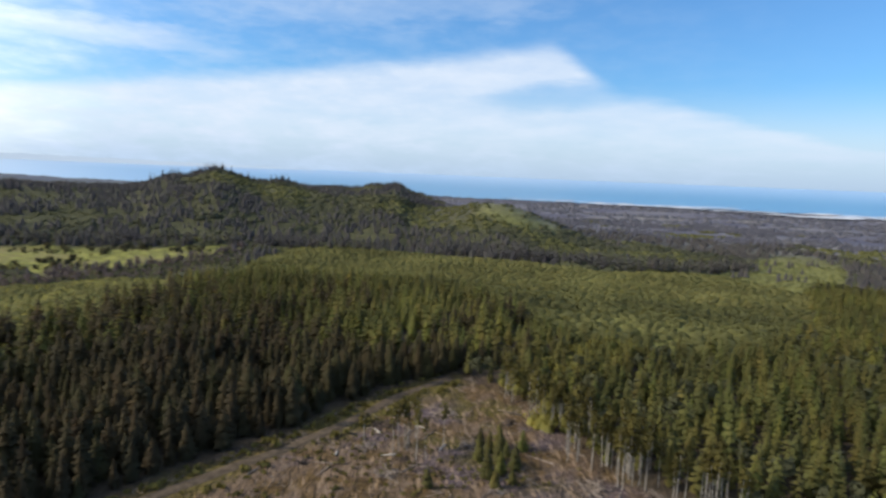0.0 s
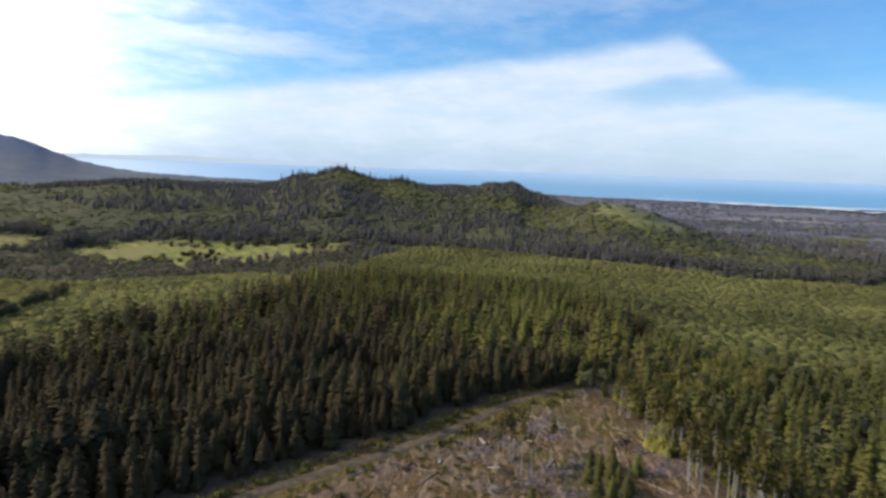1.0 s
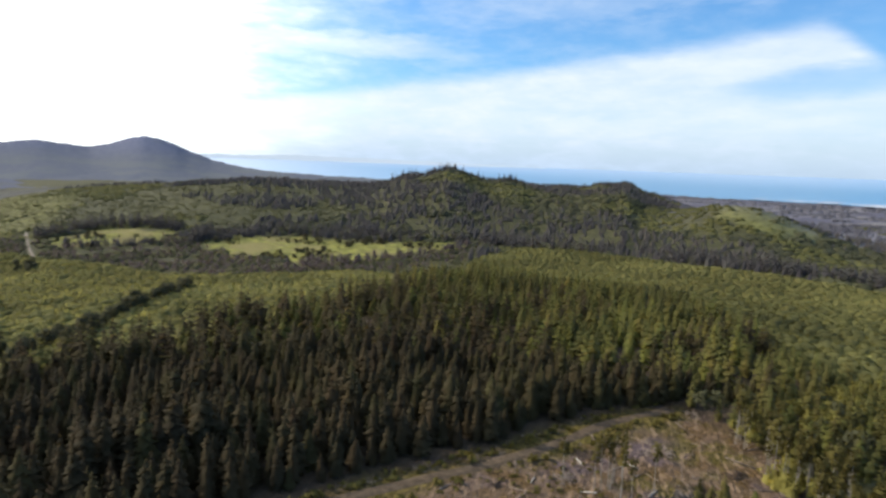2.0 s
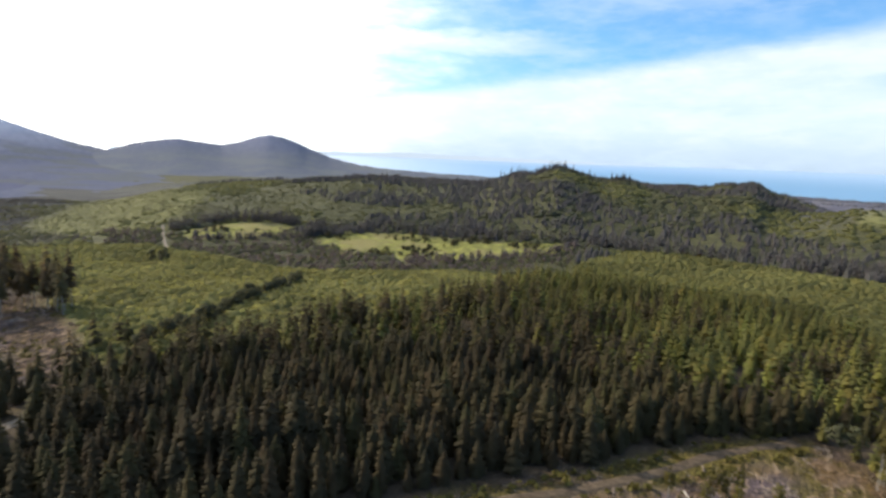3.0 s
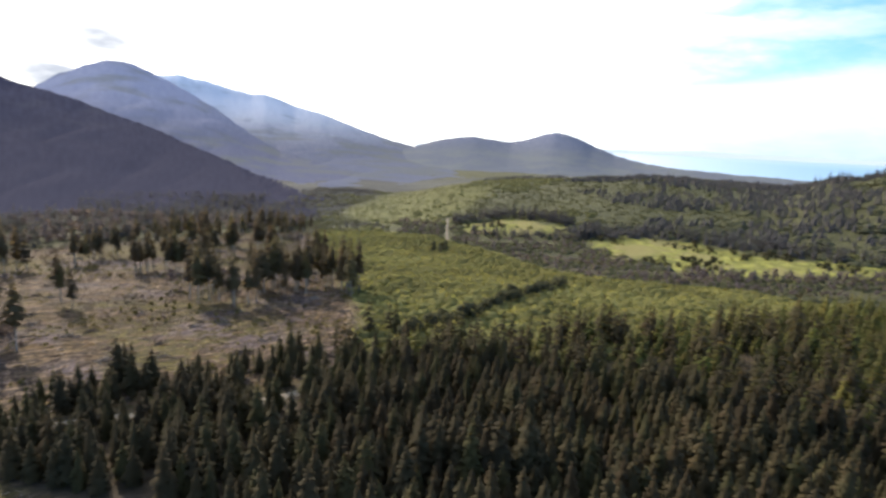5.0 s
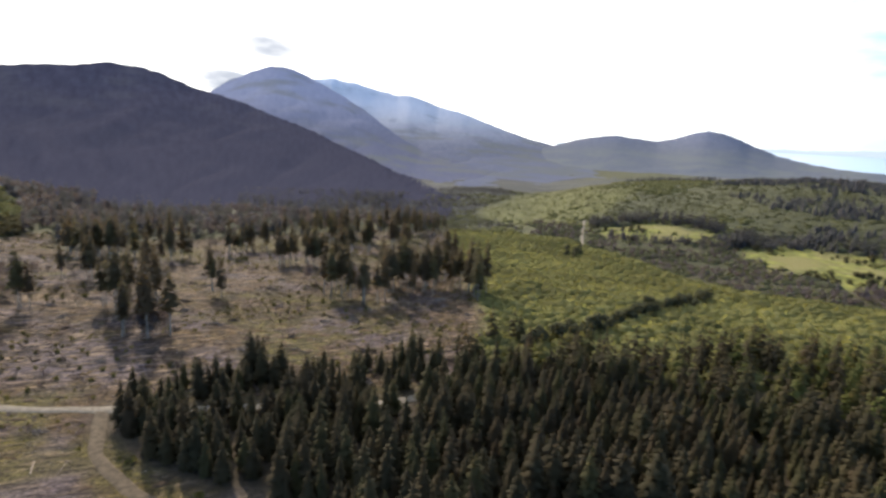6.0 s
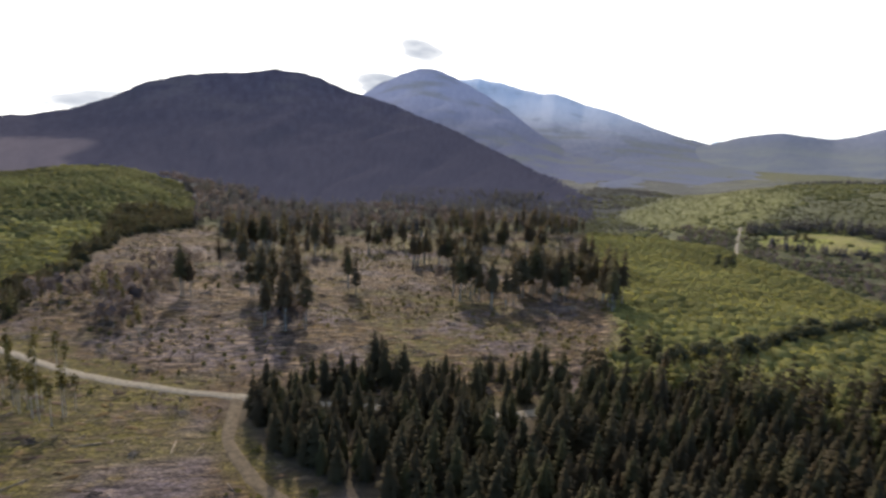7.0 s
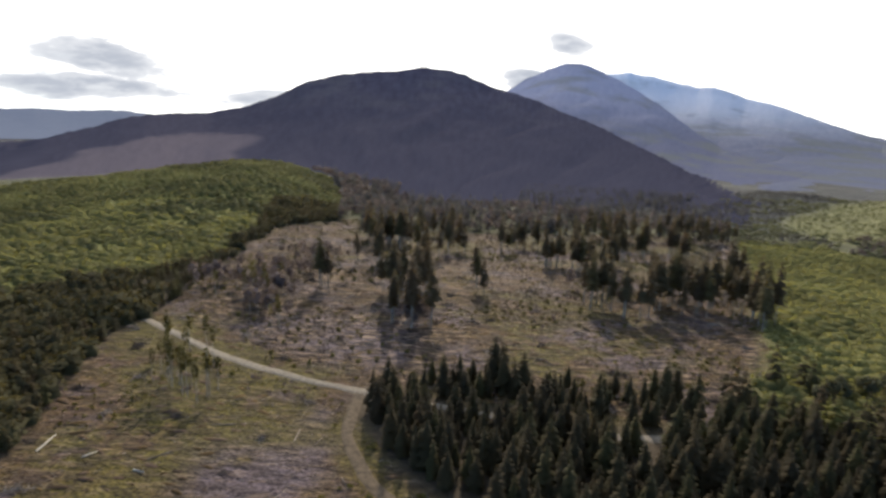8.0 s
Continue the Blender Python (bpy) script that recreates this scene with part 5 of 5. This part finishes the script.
slash(sticks, "slash", "grey branches and slash strewn over the clear-cut", STICK, DEAD_WOOD, (0.3, 1.0), 51)
tufts = away_from(away_from(np.concatenate([scatter([CUT_EAST], 3.2, 177), scatter([CUT_WEST], 4.2, 178)]), ROAD, 4), TRACK, 3.5)
tufts = tufts[rough(tufts[:, 0], tufts[:, 1], 30, 179) > 0.35]
shrubs = away_from(away_from(scatter([CUT_WEST], 6.5, 201), ROAD, 5), TRACK, 5)
shrubs = shrubs[(np.hypot(shrubs[:, 0], shrubs[:, 1]) > 190) & (rough(shrubs[:, 0], shrubs[:, 1], 40, 202, 3) > 0.25)]
grow("bare_shrubs", "leafless brown saplings and brush on the clear-cut", "shrub", shrubs, TWIGGY, BARE_TWIGS, (0.10, 0.30), (0.0, 0.7), 64, 0.05)
green_shrubs = away_from(away_from(scatter([CUT_WEST], 8.5, 203), ROAD, 5), TRACK, 5)
green_shrubs = green_shrubs[(np.hypot(green_shrubs[:, 0], green_shrubs[:, 1]) > 225) & (rough(green_shrubs[:, 0], green_shrubs[:, 1], 55, 204, 3) > 0.15)]
grow("scrub", "low olive shrubs on the clear-cut", "scrub", green_shrubs, FULL_BUSH, SCRUB, (0.18, 0.5), (0.1, 0.9), 65, 0.1)
grow("scrub", "olive scrub and moss tufts on the clear-cut", "scrub", tufts, TUFT, SCRUB, (0.3, 1.2), (0.5, 1.0), 52, 0.05)
verge = np.concatenate([np.array(TRACK[4:], float)[:-1].repeat(26, 0) + (np.array(TRACK[5:], float) - np.array(TRACK[4:-1], float)).repeat(26, 0) * rng.uniform(0, 1, (26 * (len(TRACK) - 5), 1))])
verge = verge + np.stack([rng.normal(0, 1.0, len(verge)), rng.choice([-1.0, 1.0], len(verge), p=[0.35, 0.65]) * rng.uniform(3.2, 8.5, len(verge))], -1)
grow("scrub", "low green shrubs along the dirt track", "scrub", away_from(verge, TRACK, 3.0), TUFT, SCRUB, (0.7, 2.2), (0.6, 1.0), 54, 0.05)
PILE = []
for k in range(4):
    sticks_k = []
    for j in range(26):
        a, q = shape_rng.uniform(0, math.tau), shape_rng.uniform(0, 2.6) ** 0.8
        c = np.array([q * 1.6 * math.cos(a), q * math.sin(a), max(0.15, 1.0 - 0.33 * q) * shape_rng.uniform(0.2, 1.0)])
        d = np.array([*shape_rng.normal(0, 1, 2), shape_rng.normal(0, 0.25)])
        d *= shape_rng.uniform(0.8, 1.9) / np.linalg.norm(d)
        sticks_k.append(prism(c - d, c + d, 0.14, 0.07, 4))
    PILE.append(join(sticks_k))
mound_at = away_from(away_from(scatter([CUT_WEST], 6.4, 198), ROAD, 5), TRACK, 5)
mound_at = mound_at[(np.hypot(mound_at[:, 0], mound_at[:, 1]) > 100) & (rough(mound_at[:, 0], mound_at[:, 1], 45, 199, 3) > -0.3)]
MOUND = []
for k in range(5):
    v, f, n = dressed(bush_shape(shape_rng, 0.5, 0.9, 0, 0.1), 1.0, -0.6, 0.4)
    v = v * np.array([shape_rng.uniform(1.5, 4.0), 1.0, 1.0]) + np.stack([0 * v[:, 0], 0.5 * np.sin(v[:, 0] * 1.5 + k), 0 * v[:, 0]], -1)
    MOUND.append((v, f, n))
SOIL = leafy("churned_soil", (0.032, 0.020, 0.013), (0.142, 0.092, 0.056), 0.0, (1.0, 1.0, 1.1), (1.05, 1.0, 0.6))
grow("soil_mounds", "low mounds of churned soil and slash on the clear-cut", "soil", mound_at, MOUND, SOIL, (0.4, 1.5), (0.0, 1.0), 58, 0.1, turn=(0.3, 1.35))
pile_at = away_from(away_from(np.concatenate([scatter([CUT_EAST], 19, 191), scatter([CUT_WEST], 26, 192)]), ROAD, 7), TRACK, 7)
grow("brush_piles", "heaps of dark broken branches on the clear-cut", "debris", pile_at[::2], PILE, BARK, (0.5, 1.4), (0, 1), 55, 0.0)
grow("brush_piles", "heaps of bleached branches on the clear-cut", "debris", pile_at[1::2], PILE, DEAD_WOOD, (0.5, 1.4), (0, 1), 56, 0.0)
shoulder = np.concatenate([scatter([SHOULDERS[0]], 8.0, 193), scatter([SHOULDERS[1]], 15.0, 194), scatter([SHOULDERS[2]], 9.0, 195)])
grow("thicket", "pale green scrub on the open hillside", "thicket", away_from(shoulder, PATH_UP, 9), FAR_FLAT, OLIVE_LEAVES, (0.16, 0.45), (0.0, 0.7), 57, speck=0.06)
top_az = np.concatenate([rng.normal(-26.8, 1.5, 40), rng.normal(-32.5, 0.8, 24), rng.uniform(-24, -11, 24)])
top_d = rng.uniform(1310, 1365, len(top_az))
plant(tree_kind("ridge_conifer", "dark conifer standing proud on the hill crest", "tree", "conifers on the hill crest", CONIFERS_MID[3:6], DARK_WOOD, BARK, 18, 0.25, (0.0, 0.3)),
      np.stack([-top_d * np.sin(np.radians(top_az)), top_d * np.cos(np.radians(top_az))], -1), (0.7, 1.35), 44)
cap_az, cap_d = rng.uniform(-44.0, -40.6, 70), rng.uniform(1335, 1385, 70)
grow("conifer_forest", "dense dark trees capping the flat knoll", "forest", np.stack([-cap_d * np.sin(np.radians(cap_az)), cap_d * np.cos(np.radians(cap_az))], -1),
     CONIFERS_MID, DARK_WOOD, (0.5, 0.7), (0.0, 0.6), 59)
grass_bush = np.concatenate([scatter([q], 9, 180 + k) for k, q in enumerate(FIELDS)])
grass_bush = grass_bush[rough(grass_bush[:, 0], grass_bush[:, 1], 45, 189) > 0.3]
grow("bush", "bushes dotted over the meadow", "bush", grass_bush[::2], BUSH, LEAVES, (0.4, 1.1), (-0.2, 0.4), 53)
grow("bush", "dark bushes in clumps on the meadow", "bush", grass_bush[1::2], FULL_BUSH, DULL_LEAVES, (0.6, 1.7), (0.0, 0.9), 63)
